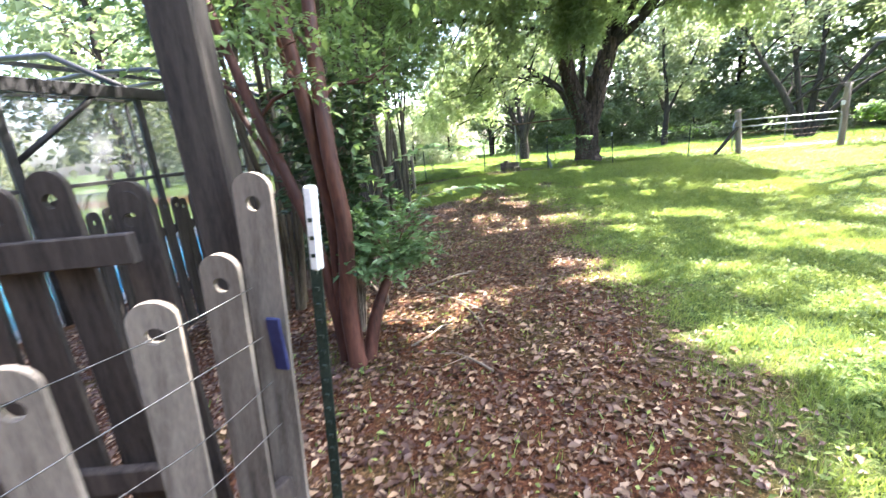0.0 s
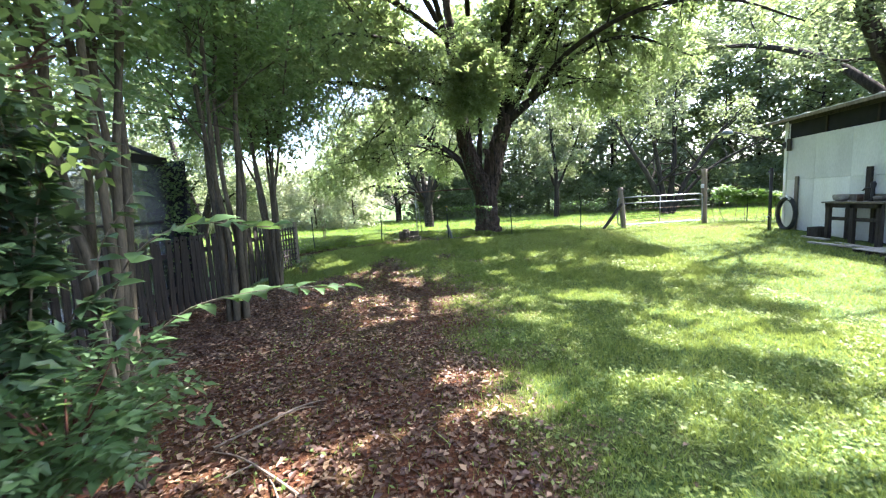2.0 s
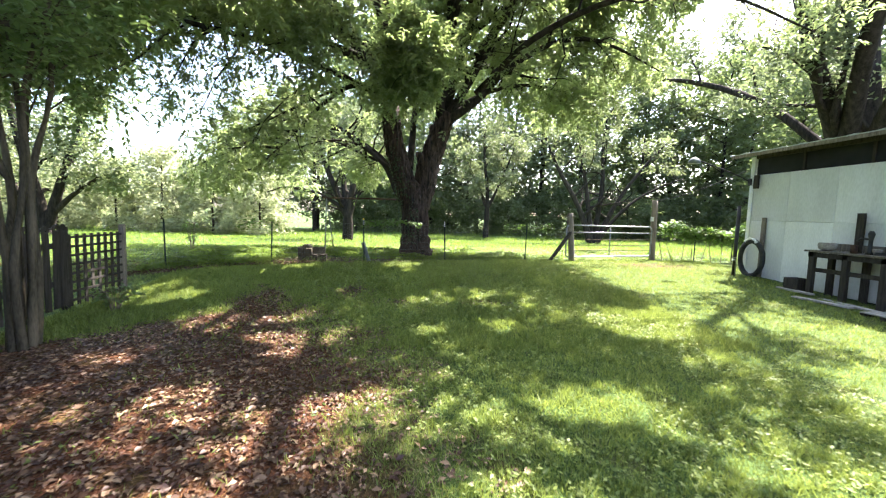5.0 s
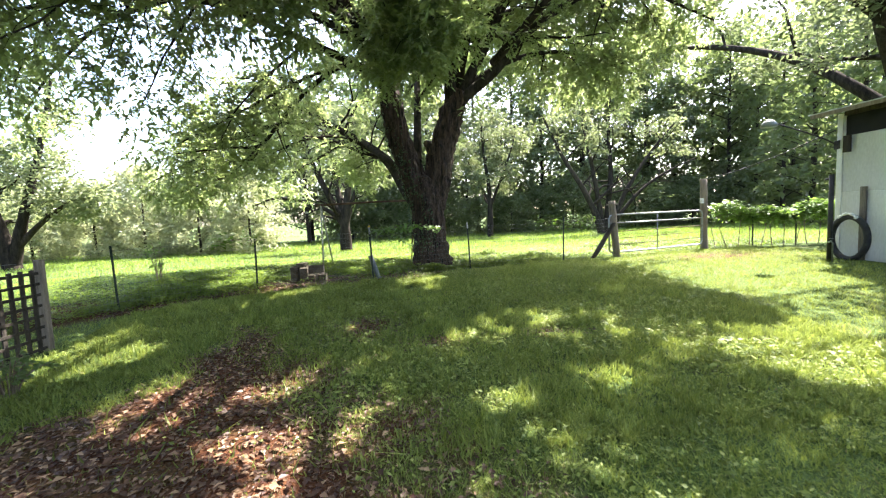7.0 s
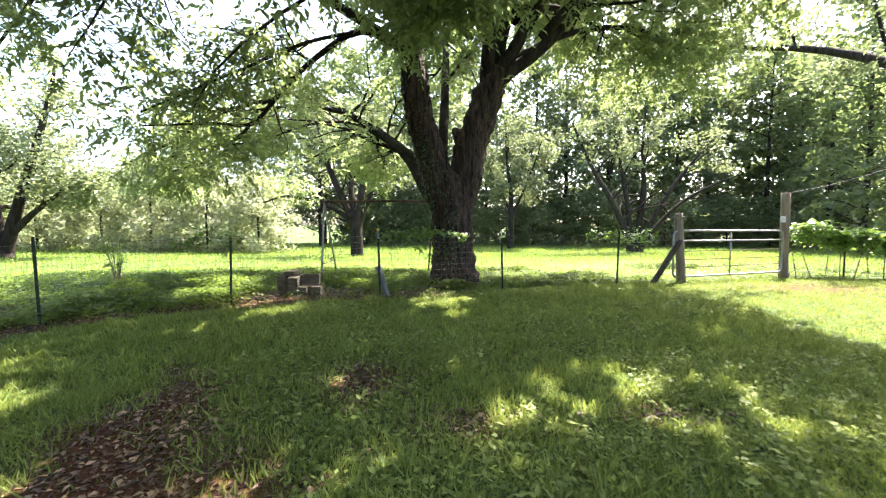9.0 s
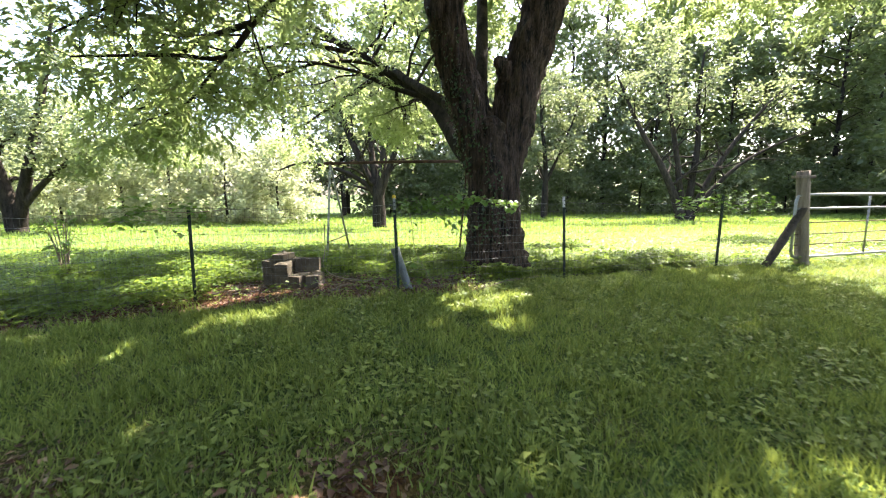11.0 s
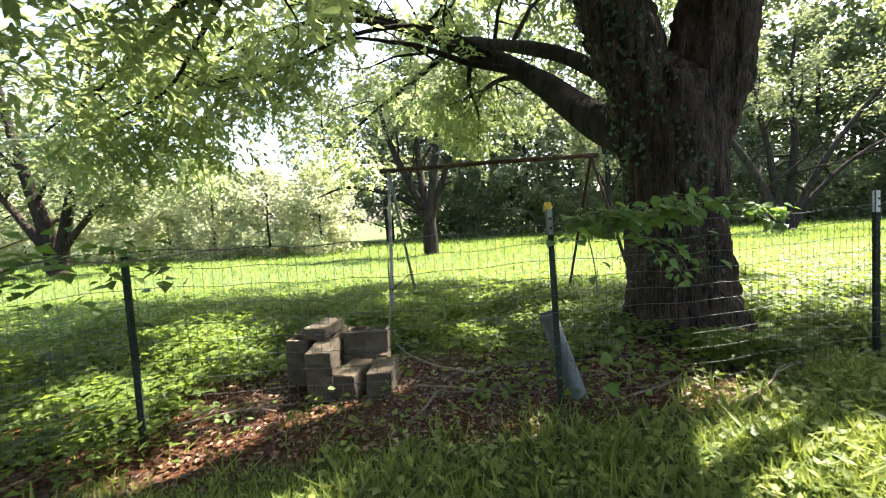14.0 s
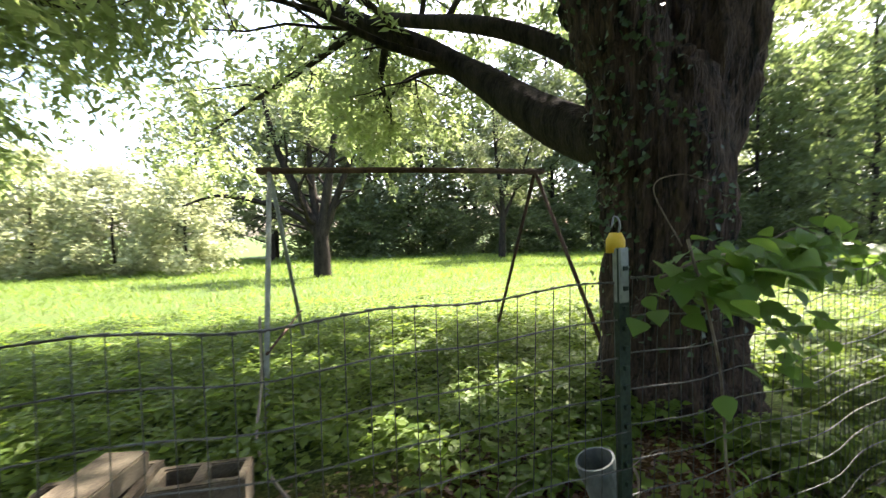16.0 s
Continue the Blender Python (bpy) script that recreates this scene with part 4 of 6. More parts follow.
def build_red_myrtle():
    r = np.random.default_rng(35)
    x, y = -1.43, 1.80
    tree = thing("crape_myrtle", "crape myrtle with peeling red-brown trunks rising from the leaf litter", "tree", (x, y, gz(x, y)), "crape myrtles along the fence")
    stems = [
        [(0.02, -0.02, -0.05), (0.02, -0.03, 0.5), (0.10, -0.05, 1.1), (0.10, -0.10, 1.7), (0.08, -0.05, 2.5), (0.2, -0.1, 4.2), (0.3, -0.3, 6)],
        [(-0.04, 0.02, -0.05), (-0.06, 0.02, 0.5), (-0.02, 0.0, 1.1), (-0.02, -0.08, 1.8), (-0.05, -0.2, 2.6), (-0.2, -0.5, 4.4), (-0.3, -0.7, 6)],
        [(-0.08, 0.0, -0.05), (-0.12, 0.0, 0.5), (-0.24, -0.02, 1.2), (-0.50, -0.05, 2.0), (-0.70, -0.1, 2.8), (-1.1, -0.2, 4.6)],
        [(-0.06, 0.05, 0.3), (-0.22, 0.1, 0.8), (-0.45, 0.15, 1.3), (-0.80, 0.2, 1.9), (-1.3, 0.3, 2.8)],
        [(0.06, 0.06, -0.05), (0.14, 0.16, 0.35), (0.22, 0.28, 0.62), (0.26, 0.34, 0.8)],
    ]
    tips = []
    for i, pts in enumerate(stems):
        line = smooth_line(pts, 5)
        r0 = [0.062, 0.058, 0.05, 0.032, 0.05][i]
        rad = [r0 * (1.25 - 0.75 * s / (len(line) - 1)) if s else r0 * 1.5 for s in range(len(line))]
        wood = Wood()
        wood.add(line, rad, 12, 0.14)
        if i < 3:
            branch_out(wood, line, rad, r, 2, 0.6, tips, (7, 5), 0.02, (0.22, 0.5), 0.55)
        part("stem", wood.mesh("stem", RED_BARK), tree)
    p = np.array([tuple(t[0]) for t in tips])
    w = np.array([tuple(t[1]) for t in tips])
    p = np.repeat(p, 4, 0) + r.normal(0, 0.10, (len(p) * 4, 3))
    w = np.repeat(w, 4, 0) + r.normal(0, 0.8, (len(w) * 4, 3))
    base, way, up, length = sprays(p, w, r, 6, 0.14, 0.06)
    part("crown", leaf_mesh("crown", base, way, up, length, length * 0.55, MYRTLE_LEAF, 0.1, 0.1), tree, "small glossy green leaves")
    # bushy sprouts on the short cut stem
    n = 360
    way = random_ways(n, r, (0.05, 0.95))
    tip = np.array([0.24, 0.34, 0.72]) + way * r.uniform(0.08, 0.52, (n, 1)) * np.array([0.75, 0.9, 1.0])
    base, w2, up, length = sprays(tip, way, r, 6, 0.12, 0.066)
    part("sprout_foliage", leaf_mesh("sprout_foliage", base, w2, up, length, length * 0.5, SAPLING_LEAF, 0.1, 0.1), tree, "bushy green sprouts")
    wood = Wood()
    for q in tip[::9]:
        a, b = Vector((0.24, 0.34, 0.68)), Vector(q)
        wood.add([a, a.lerp(b, 0.5) + Vector((0, 0, 0.04)), b], [0.006, 0.004, 0.002], 4)
    tagged(part("branchwork", wood.mesh("branchwork", RED_BARK), tree), kind="stuff")


build_red_myrtle()


# ---- undergrowth on the fence side of the path ----
def build_shrub(name, label, place, size, count, seed, leaf, mat, twigs=26, flat=1.0):
    """A loose shrub: arching twigs that carry leaves all along."""
    r = np.random.default_rng(seed)
    x, y = place
    ob = thing(name, label, "shrub", (x, y, gz(x, y)))
    wood = Wood()
    P, W = [], []
    for i in range(twigs):
        a = r.uniform(0, 2 * math.pi)
        out, h = size[0] * r.uniform(0.3, 1.0), size[1] * r.uniform(0.5, 1.0)
        c, s = math.cos(a), math.sin(a)
        line = smooth_line([(0.05 * c, 0.05 * s, 0), (out * 0.3 * c, out * 0.3 * s, h * 0.55), (out * 0.7 * c, out * 0.7 * s * flat, h * 0.95), (out * c, out * s * flat, h * 0.85)], 4)
        wood.add(line, [0.008 * (1 - 0.7 * k / 12) for k in range(len(line))], 4)
        for q in range(count // twigs):
            f = r.uniform(0.25, 1) * (len(line) - 1)
            k = min(int(f), len(line) - 2)
            P.append(tuple(line[k].lerp(line[k + 1], f - k)))
            W.append((c + r.normal(0, 0.8), s + r.normal(0, 0.8), r.normal(0.1, 0.4)))
    part("branchwork", wood.mesh("branchwork", STICK), ob)
    n = len(P)
    length = leaf * r.uniform(0.6, 1.3, n)
    part("foliage", leaf_mesh("foliage", np.array(P), np.array(W), np.array([0, 0, 1.0]) + r.normal(0, 0.35, (n, 3)), length, length * 0.55, mat, 0.12, 0.15), ob, "green leaves")
    return ob


build_shrub("small_shrub", "small dark shrub on the lawn near the fence end", (-4.3, 10.9), (0.42, 0.45), 420, 44, 0.07, MYRTLE_LEAF, 18)
build_shrub("young_shrub", "slender young shrub in the meadow behind the fence", (-5.9, 16.4), (0.3, 1.1), 150, 45, 0.09, VINE_LEAF, 12)


def broad_leaf(name, length, mat, slim=1.0):
    """One broad pointed leaf, cupped along its midrib."""
    rows = [(0.0, 0.02, 0), (0.15, 0.30, 0.01), (0.35, 0.42, 0.02), (0.6, 0.34, 0.01), (0.82, 0.16, -0.03), (1.0, 0.01, -0.09)]
    v, f = [], []
    for t, w, z in rows:
        w = w * slim
        v += [(t * length, -w * length, (z + 0.22 * w) * length), (t * length, 0, z * length), (t * length, w * length, (z + 0.22 * w) * length)]
    for i in range(len(rows) - 1):
        f += [(3 * i, 3 * i + 1, 3 * i + 4, 3 * i + 3), (3 * i + 1, 3 * i + 2, 3 * i + 5, 3 * i + 4)]
    return mesh_of(name, v, f, mat)




def build_sapling():
    """A low sapling whose long side shoots reach over the path with broad leaves."""
    r = np.random.default_rng(46)
    x, y = -1.7, 2.95
    ob = thing("mulberry_sapling", "sapling with broad green leaves on long shoots reaching over the path", "shrub", (x, y, gz(x, y)))
    shoots = [[(0, 0, 0), (0.0, 0, 0.7), (0.35, 0.02, 1.08), (0.8, 0.05, 1.2), (1.33, 0.07, 1.22)], [(0, 0, 0), (-0.1, 0, 0.8), (0.1, -0.05, 1.35), (0.5, -0.05, 1.6), (1.0, -0.05, 1.57)],
              [(0, 0, 0), (0.05, -0.05, 0.4), (0.15, -0.1, 0.7), (0.34, -0.2, 0.76)], [(0, 0, 0), (-0.2, -0.1, 0.6), (-0.15, -0.4, 1.2), (0.1, -0.6, 1.42), (0.35, -0.7, 1.4)],
              [(0, 0, 0), (-0.1, -0.3, 0.5), (0.1, -0.7, 0.86), (0.35, -0.95, 0.96)], [(0, 0, 0), (-0.2, 0.1, 0.8), (-0.3, 0.2, 1.4), (-0.1, 0.3, 1.8)]]
    leaf = broad_leaf("leaf", 0.15, SAPLING_LEAF, 0.76)
    for pts in shoots:
        line = smooth_line(pts, 6)
        shoot = part("shoot", tube("shoot", line, [0.009 * (1 - 0.7 * k / len(line)) for k in range(len(line))], STICK, 5), ob)
        for k in range(7, len(line), 1):
            way = (line[k] - line[k - 1]).normalized()
            for sgn in ((1, -1) if k > len(line) - 9 else (1,) if k % 2 else (-1,)) if k < len(line) - 1 else (0,):
                yaw = math.atan2(way.y, way.x) + sgn * r.uniform(0.5, 1.2)
                s = r.uniform(0.7, 1.15)
                m = Matrix.Translation(line[k]) @ Euler((r.normal(0, 0.3), r.uniform(-0.2, 0.3), yaw)).to_matrix().to_4x4() @ Matrix.Diagonal((s, s, s, 1))
                part("leaf", leaf, shoot, at=m)


build_shrub("privet_shrub", "tall dark green leafy undergrowth, darkened for shade, below the crape myrtles", (-1.68, 2.3), (0.55, 2.3), 2700, 41, 0.11, SHADED_LEAF, 46)
build_shrub("privet_shrub", "low leafy undergrowth against the picket fence", (-3.0, 3.3), (0.5, 0.8), 900, 42, 0.085, SHADED_LEAF, 26)
build_sapling()


# ---- trees in the meadow and the woods behind ----
def build_far_tree(name, label, stems, leaves, seed, leaf, clump, mat, bark, place, crown_r, z0, z1, group=""):
    """Stems given by points; a crown of leaf clumps gathered round the branch ends."""
    r = np.random.default_rng(seed)
    x, y = place
    ob = thing(name, label, "tree", (x, y, gz(x, y)), group)
    tips = []
    for pts, r0 in stems:
        line = smooth_line(pts, 4)
        rad = [r0 * 1.2 * (1 - 0.8 * s / (len(line) - 1)) for s in range(len(line))]
        wood = Wood()
        wood.add(line, rad, 8, 0.15)
        branch_out(wood, line, rad, r, 2, 0.85, tips, (7, 4), 0.05, (0.34, 0.5), 0.3)
        part("limb", wood.mesh("limb", bark), ob)
    p = np.array([tuple(t[0]) for t in tips])
    p = p[r.integers(0, len(p), leaves)] + random_ways(leaves, r) * (r.uniform(0, 1, (leaves, 1)) ** 0.6) * clump
    p = p[(p[:, 2] > z0) & let_sun_in(p + np.array([x, y, gz(x, y)]), r)]
    n = len(p)
    way = random_ways(n, r, (-0.8, 0.4))
    length = leaf * r.uniform(0.6, 1.3, n)
    part("crown", leaf_mesh("crown", p, way, random_ways(n, r, (0.0, 1)), length, length * 0.55, mat, 0.15, 0.1), ob, "leafy crown with gaps")
    return ob


build_far_tree("pecan_tree", "pecan tree with dark forking trunk standing in the meadow", [
    ([(0, 0, -0.1), (0.0, 0, 1.2), (-0.1, 0, 2.0), (-0.9, 0.2, 3.6), (-1.8, 0.4, 5.6), (-2.4, 0.5, 8)], 0.34),
    ([(0, 0, 1.2), (0.1, 0, 2.4), (0.4, 0, 4.4), (0.7, 0.2, 6.6), (1.0, 0.3, 9)], 0.26),
    ([(0, 0, 1.6), (0.5, 0, 3.0), (1.3, -0.1, 5.0), (2.4, -0.2, 7.4)], 0.2),
    ([(0, 0, 1.5), (-0.6, -0.1, 2.4), (-2.0, -0.3, 3.2), (-4.0, -0.5, 3.6), (-5.4, -0.5, 3.2)], 0.16),
    ([(0, 0, 2.0), (-0.4, 0.5, 4.0), (-0.6, 1.2, 6.5), (-0.5, 1.8, 9)], 0.2)], 14000, 51, 0.20, 0.7, FAR_LEAF, BACKLIT_BARK, (-4.1, 33.6), 5, 6.0, 10, "meadow trees")
TREE_B = build_far_tree("meadow_tree", "spreading multi-stemmed tree with leaning grey trunks beyond the gate", [
    ([(-0.3, 0, -0.1), (-0.8, 0, 1.5), (-2.0, 0, 4), (-3.8, 0.2, 7), (-5.4, 0.4, 10.5)], 0.32),
    ([(-0.1, 0.2, -0.1), (-0.5, 0, 2), (-1.0, 0, 5), (-1.6, 0.5, 9), (-2.2, 0.8, 12)], 0.26),
    ([(0.1, 0, -0.1), (0.2, 0, 2), (0.5, 0, 5.4), (0.6, 0.5, 9), (0.8, 0.5, 12)], 0.28),
    ([(0.3, 0, -0.1), (0.9, 0, 1.6), (2.2, 0, 4.2), (4.2, 0, 7), (6.4, 0, 9.5)], 0.26),
    ([(0.4, -0.1, 0.3), (1.6, 0, 2.0), (3.6, 0, 4.0), (6.0, 0, 5.4), (8.5, 0, 6.4)], 0.18)], 7500, 52, 0.24, 0.8, FAR_LEAF, BACKLIT_BARK, (17.4, 41), 7, 6.8, 12, "meadow trees")
build_far_tree("meadow_tree", "slender tree with a pale trunk at the far meadow edge", [
    ([(0, 0, -0.1), (0.05, 0, 2.5), (0.0, 0, 5), (-0.4, 0, 8), (-0.6, 0, 11.5)], 0.26), ([(0, 0, 2.8), (0.9, 0, 4.8), (2.0, 0, 7.5), (2.8, 0, 10)], 0.14), ([(0, 0, 3.4), (-1.0, 0, 5.4), (-2.4, 0, 8.2)], 0.13)], 7000, 53, 0.26, 0.9, FAR_LEAF, BACKLIT_BARK, (8.0, 45.5), 4, 4.0, 12, "meadow trees")
build_far_tree("meadow_tree", "leaning tree with forked trunk on the open side of the meadow", [
    ([(0, 0, -0.1), (-0.3, 0, 1.6), (-0.9, 0, 4), (-1.6, 0, 7), (-2.0, 0, 10)], 0.36), ([(0.1, 0, 0.4), (0.7, 0, 2.4), (1.5, 0, 4.8), (2.4, 0, 7.6), (3.0, 0, 10)], 0.26), ([(0.2, 0, 1.0), (1.6, 0, 2.4), (3.6, -0.3, 3.6), (5.6, -0.5, 4.3)], 0.15), ([(-0.2, 0, 0.8), (-1.4, 0, 2.4), (-3.0, 0, 4.4), (-5, 0, 6.5)], 0.2)], 11000, 54, 0.24, 0.9, FAR_LEAF, BACKLIT_BARK, (-21.5, 30.5), 6, 2.4, 11, "meadow trees")
# its far-reaching limbs are added to shade lawn and meadow
build_far_tree("yard_tree", "tall dark-limbed tree standing behind the shed", [
    ([(0, 0, -0.1), (-0.2, 0, 2.5), (-1.0, 0.0, 5.0), (-2.6, -0.5, 7.2), (-4.6, -1.4, 9.6), (-6.6, -2.6, 12)], 0.42), ([(0, 0, 2), (0.4, 0, 5), (0.6, 0.5, 9), (0.5, 1, 13.5)], 0.34), ([(-0.6, 0, 4.0), (-2.4, -2.0, 7.6), (-4.6, -4.8, 10.2), (-6.6, -7.6, 11.4), (-8.4, -10.4, 11.2)], 0.26), ([(-0.2, 0, 3.2), (-1.2, -2.6, 7.0), (-2.6, -6.0, 10.0), (-4.4, -9.8, 11.6), (-6.2, -13.4, 11.4)], 0.26),
    ([(0.2, 0, 3), (2.2, -1, 6.5), (4.4, -2.4, 9.5)], 0.24), ([(0, 0, 3.5), (-1.0, 3.5, 7.0), (-2.6, 7.0, 9.0), (-4.0, 10.0, 9.6)], 0.2)], 34000, 55, 0.20, 0.8, YARD_LEAF, BACKLIT_BARK, (17.2, 18.6), 8, 6.0, 13)


def woods_tree(label, height, width, leaves, leaf, seed, mat, low=0.08):
    """A full tree for the edge of the woods: trunk with limbs and a crown down to the ground shrubs."""
    r = np.random.default_rng(seed)
    ob = thing("woodland_tree", label, "tree", (0, 0, 0), "trees at the edge of the woods")
    thin = min(1.0, height / 15)
    wood = Wood()
    wood.add([(0, 0, -0.3), (0.1, 0, height * 0.4), (-0.1, 0.1, height * 0.75), (0, 0, height * 0.95)], [0.24 * thin, 0.18 * thin, 0.1 * thin, 0.03 * thin], 7)
    P = []
    lobes = 46
    for i in range(lobes):
        f = low + (1 - low) * (i + r.uniform(0, 1)) / lobes
        rad = width * math.sqrt(max(0.05, 1 - f ** 3)) * r.uniform(0.35, 1.05)
        a = i * 2.4 + r.uniform(-0.5, 0.5)
        c = np.array([rad * math.cos(a), rad * math.sin(a), f * height])
        wood.add([(0, 0, max(0.3, f * height - 1.2)), tuple(c * np.array([0.5, 0.5, 1]) - np.array([0, 0, 0.4])), tuple(c)], [0.06 * thin * thin, 0.04 * thin * thin, 0.015 * thin], 4)
        n = leaves // lobes
        P.append(c + random_ways(n, r) * (r.uniform(0, 1, (n, 1)) ** 0.45) * np.array([1, 1, 0.62]) * width * r.uniform(0.24, 0.42))
    p = np.concatenate(P)
    p = p[p[:, 2] > 0.05]
    n = len(p)
    length = leaf * r.uniform(0.55, 1.35, n)
    part("trunk", wood.mesh("trunk", BACKLIT_BARK), ob)
    part("crown", leaf_mesh("crown", p, random_ways(n, r, (-0.9, 0.4)), random_ways(n, r, (0, 1)), length, length * 0.6, mat, 0.15, 0.1), ob)
    return ob


# leaf darkened so that the shade inside the woods is in its colour
SHADED_WOODS_LEAF = leaf_material("shaded_woods_leaf", (0.030, 0.050, 0.022), (0.110, 0.145, 0.060), (0.22, 0.29, 0.09), 0.5)


def build_woods():
    r = np.random.default_rng(61)
    kinds = [woods_tree("tall leafy tree at the shaded edge of the woods", 19, 4.6, 4200, 0.46, 62, FAR_LEAF, 0.2), woods_tree("broad leafy tree at the edge of the woods", 15, 5.2, 4200, 0.44, 63, FAR_LEAF, 0.16),
             woods_tree("vine-covered shrubby tree along the meadow edge, sunlight put into its pale leaves", 6.2, 3.2, 7600, 0.26, 64, SUNLIT_SHRUB_LEAF, 0.0), woods_tree("tall tree in the woods, leaves darkened for the shade there", 21, 4.4, 4400, 0.50, 65, SHADED_WOODS_LEAF, 0.0),
             woods_tree("thicket at the foot of the woods, leaves darkened for the shadow there", 5.2, 3.6, 3600, 0.34, 66, SHADED_WOODS_LEAF, 0.0)]
    first = [True] * 5
    spots = []
    for x in np.arange(-11, 66, 4.6):                       # woods across the back, nearer on the right
        spots.append((x, 55.5 + r.uniform(-2, 2), r.choice([0, 1]) if x < 22 else r.choice([0, 3, 3]), 1.0))
        spots.append((x + 2, 60 + r.uniform(-1.5, 1.5), 3, 1.2))
    for x in np.arange(-6, 62, 3.6):                        # thicket closing the foot of the woods, its leaves darkened for the shadow there
        spots.append((x, 52.5 + r.uniform(-1, 1) - 0.12 * max(0, x - 20), 4, r.uniform(0.75, 1.1)))
    for x in np.arange(-52, -9, 4.4):                       # shrub line on the left, sunlight put into its leaf colour
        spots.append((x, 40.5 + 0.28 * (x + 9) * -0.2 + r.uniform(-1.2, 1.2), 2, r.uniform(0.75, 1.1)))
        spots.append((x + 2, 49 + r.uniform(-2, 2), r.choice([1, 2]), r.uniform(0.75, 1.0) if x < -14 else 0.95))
    for y in np.arange(22, 54, 5.0):                        # woods on the right, behind the shed
        spots.append((34 + 0.25 * (y - 22) + r.uniform(-1.5, 1.5), y, 3, 1.0))
    for y in np.arange(-8, 38, 6.0):                        # beyond the pool on the left
        spots.append((-24 + r.uniform(-2, 2) - 0.3 * max(0, y - 10), y, r.choice([0, 1, 2]), 0.9))
    for x in np.arange(-16, 24, 10.0):                       # behind the walker
        spots.append((x, -16 + r.uniform(-2, 2), r.choice([0, 1]), 1.0))
    spots += [(-14.5, 9.5, 0, 0.6)]
    for x, y, k, s in spots:
        m = Matrix.Translation((x, y, gz(x, y) - 0.05)) @ Matrix.Rotation(r.uniform(0, 6.28), 4, "Z")
        s = s * r.uniform(0.88, 1.14)
        if first[k]:
            ob, first[k] = kinds[k], False
            ob.matrix_basis = m
        else:
            ob = copy_thing(kinds[k], m)
        ob.scale = (s, s, s)


build_woods()


# ---- the wire fence with steel posts ----
POSTS = [(-9.9, 12.4), (-7.7, 13.4), (-5.45, 14.3), (-3.33, 15.3), (-0.93, 15.73), (1.42, 16.42), (4.1, 17.14)]


def t_post_mesh(height):
    """A studded steel T-post: flange, web and studs in one bar."""
    bm = bmesh.new()
    for size, place in (((0.036, 0.006, height), (0, 0, 0)), ((0.006, 0.032, height), (0, 0.018, 0))):
        q = bmesh.ops.create_cube(bm, size=1)["verts"]
        for v in q:
            v.co = Vector((v.co.x * size[0] + place[0], v.co.y * size[1] + place[1], (v.co.z + 0.5) * size[2]))
    z = 0.12
    while z < height - 0.05:
        q = bmesh.ops.create_cube(bm, size=1)["verts"]
        for v in q:
            v.co = Vector((v.co.x * 0.014, v.co.y * 0.010 - 0.007, v.co.z * 0.012 + z))
        z += 0.055
    me = bpy.data.meshes.new("t_post")
    bm.to_mesh(me)
    bm.free()
    me.materials.append(POST_GREEN)
    return me


def wire_mesh(a, b, height, seed, sag=0.02):
    """Welded wire with upright cells between two posts, slightly bowed and uneven."""
    r = np.random.default_rng(seed)
    a, b = Vector(a), Vector(b)
    length = (b - a).length
    nx = max(2, round(length / 0.052))
    side = Vector((b.y - a.y, a.x - b.x, 0)).normalized()
    ph = r.uniform(0, 6, 3)

    def at(f, h):
        p = a.lerp(b, f)
        bow = sag * math.sin(math.pi * f) * (1 + math.sin(ph[0] + 7 * f)) + 0.012 * math.sin(ph[1] + 23 * f + 4 * h)
        drop = 0.035 * math.sin(math.pi * f) + 0.008 * math.sin(ph[2] + 31 * f)
        return Vector((p.x, p.y, gz(p.x, p.y) + 0.03 + h - drop * h / height)) + side * bow
    v, f = [], []

    def wire(points, rad):
        vv, ff = tube_arrays(points, [rad] * len(points), 3, cap=False)
        o = len(v)
        v.extend(vv)
        f.extend([tuple(i + o for i in q) for q in ff])
    rows = int(height / 0.105) + 1
    for k in range(rows):
        h = height - k * 0.105
        wire([at(i / 24, h) for i in range(25)], 0.0023 if k else 0.0028)
    for i in range(nx + 1):
        g = i / nx
        wire([at(g, h) for h in (0.0, height * 0.5, height)], 0.0014)
    # knots where the top wire wraps each upright
    for i in range(nx + 1):
        p = at(i / nx, height)
        wire([p - Vector((0.008, 0, 0)), p, p + Vector((0.008, 0, 0))], 0.0042)
    return mesh_of("wire_panel", v, f, WIRE)


def build_wire_fence():
    fence = thing("wire_fence", "welded wire fence on green steel posts between lawn and meadow", "fence")
    for i, (x, y) in enumerate(POSTS):
        h = 1.22 if i != 3 else 1.1
        lean = (0.0, 0.01, -0.02, 0.015, -0.03, -0.045, 0.01)[i]
        m = Matrix.Translation((x, y, gz(x, y) - 0.02)) @ Euler((0.01, lean, 0.2)).to_matrix().to_4x4()
        post = part("t_post", t_post_mesh(h), fence, at=m)
        if i in (4, 5):
            part("post_tip", slab("post_tip", (0.034, 0.030, 0.15), GREY_PAINT if i == 4 else WHITE_PLASTIC, 0.004, (0, 0.008, h - 0.075)), post, "pale painted tip")
    ends = POSTS + [(5.80, 17.55)]
    for i in range(len(ends) - 1):
        part("wire_panel", wire_mesh((*ends[i], 0), (*ends[i + 1], 0), 1.08, 70 + i), fence)
    part("wire_panel", wire_mesh((9.50, 18.72, 0), (12.4, 18.5, 0), 1.08, 79), fence)
    for x, y in ((11.0, 18.62), (12.4, 18.5)):
        part("t_post", t_post_mesh(1.2), fence, at=Matrix.Translation((x, y, gz(x, y) - 0.02)))


build_wire_fence()
x0, y0 = POSTS[4]
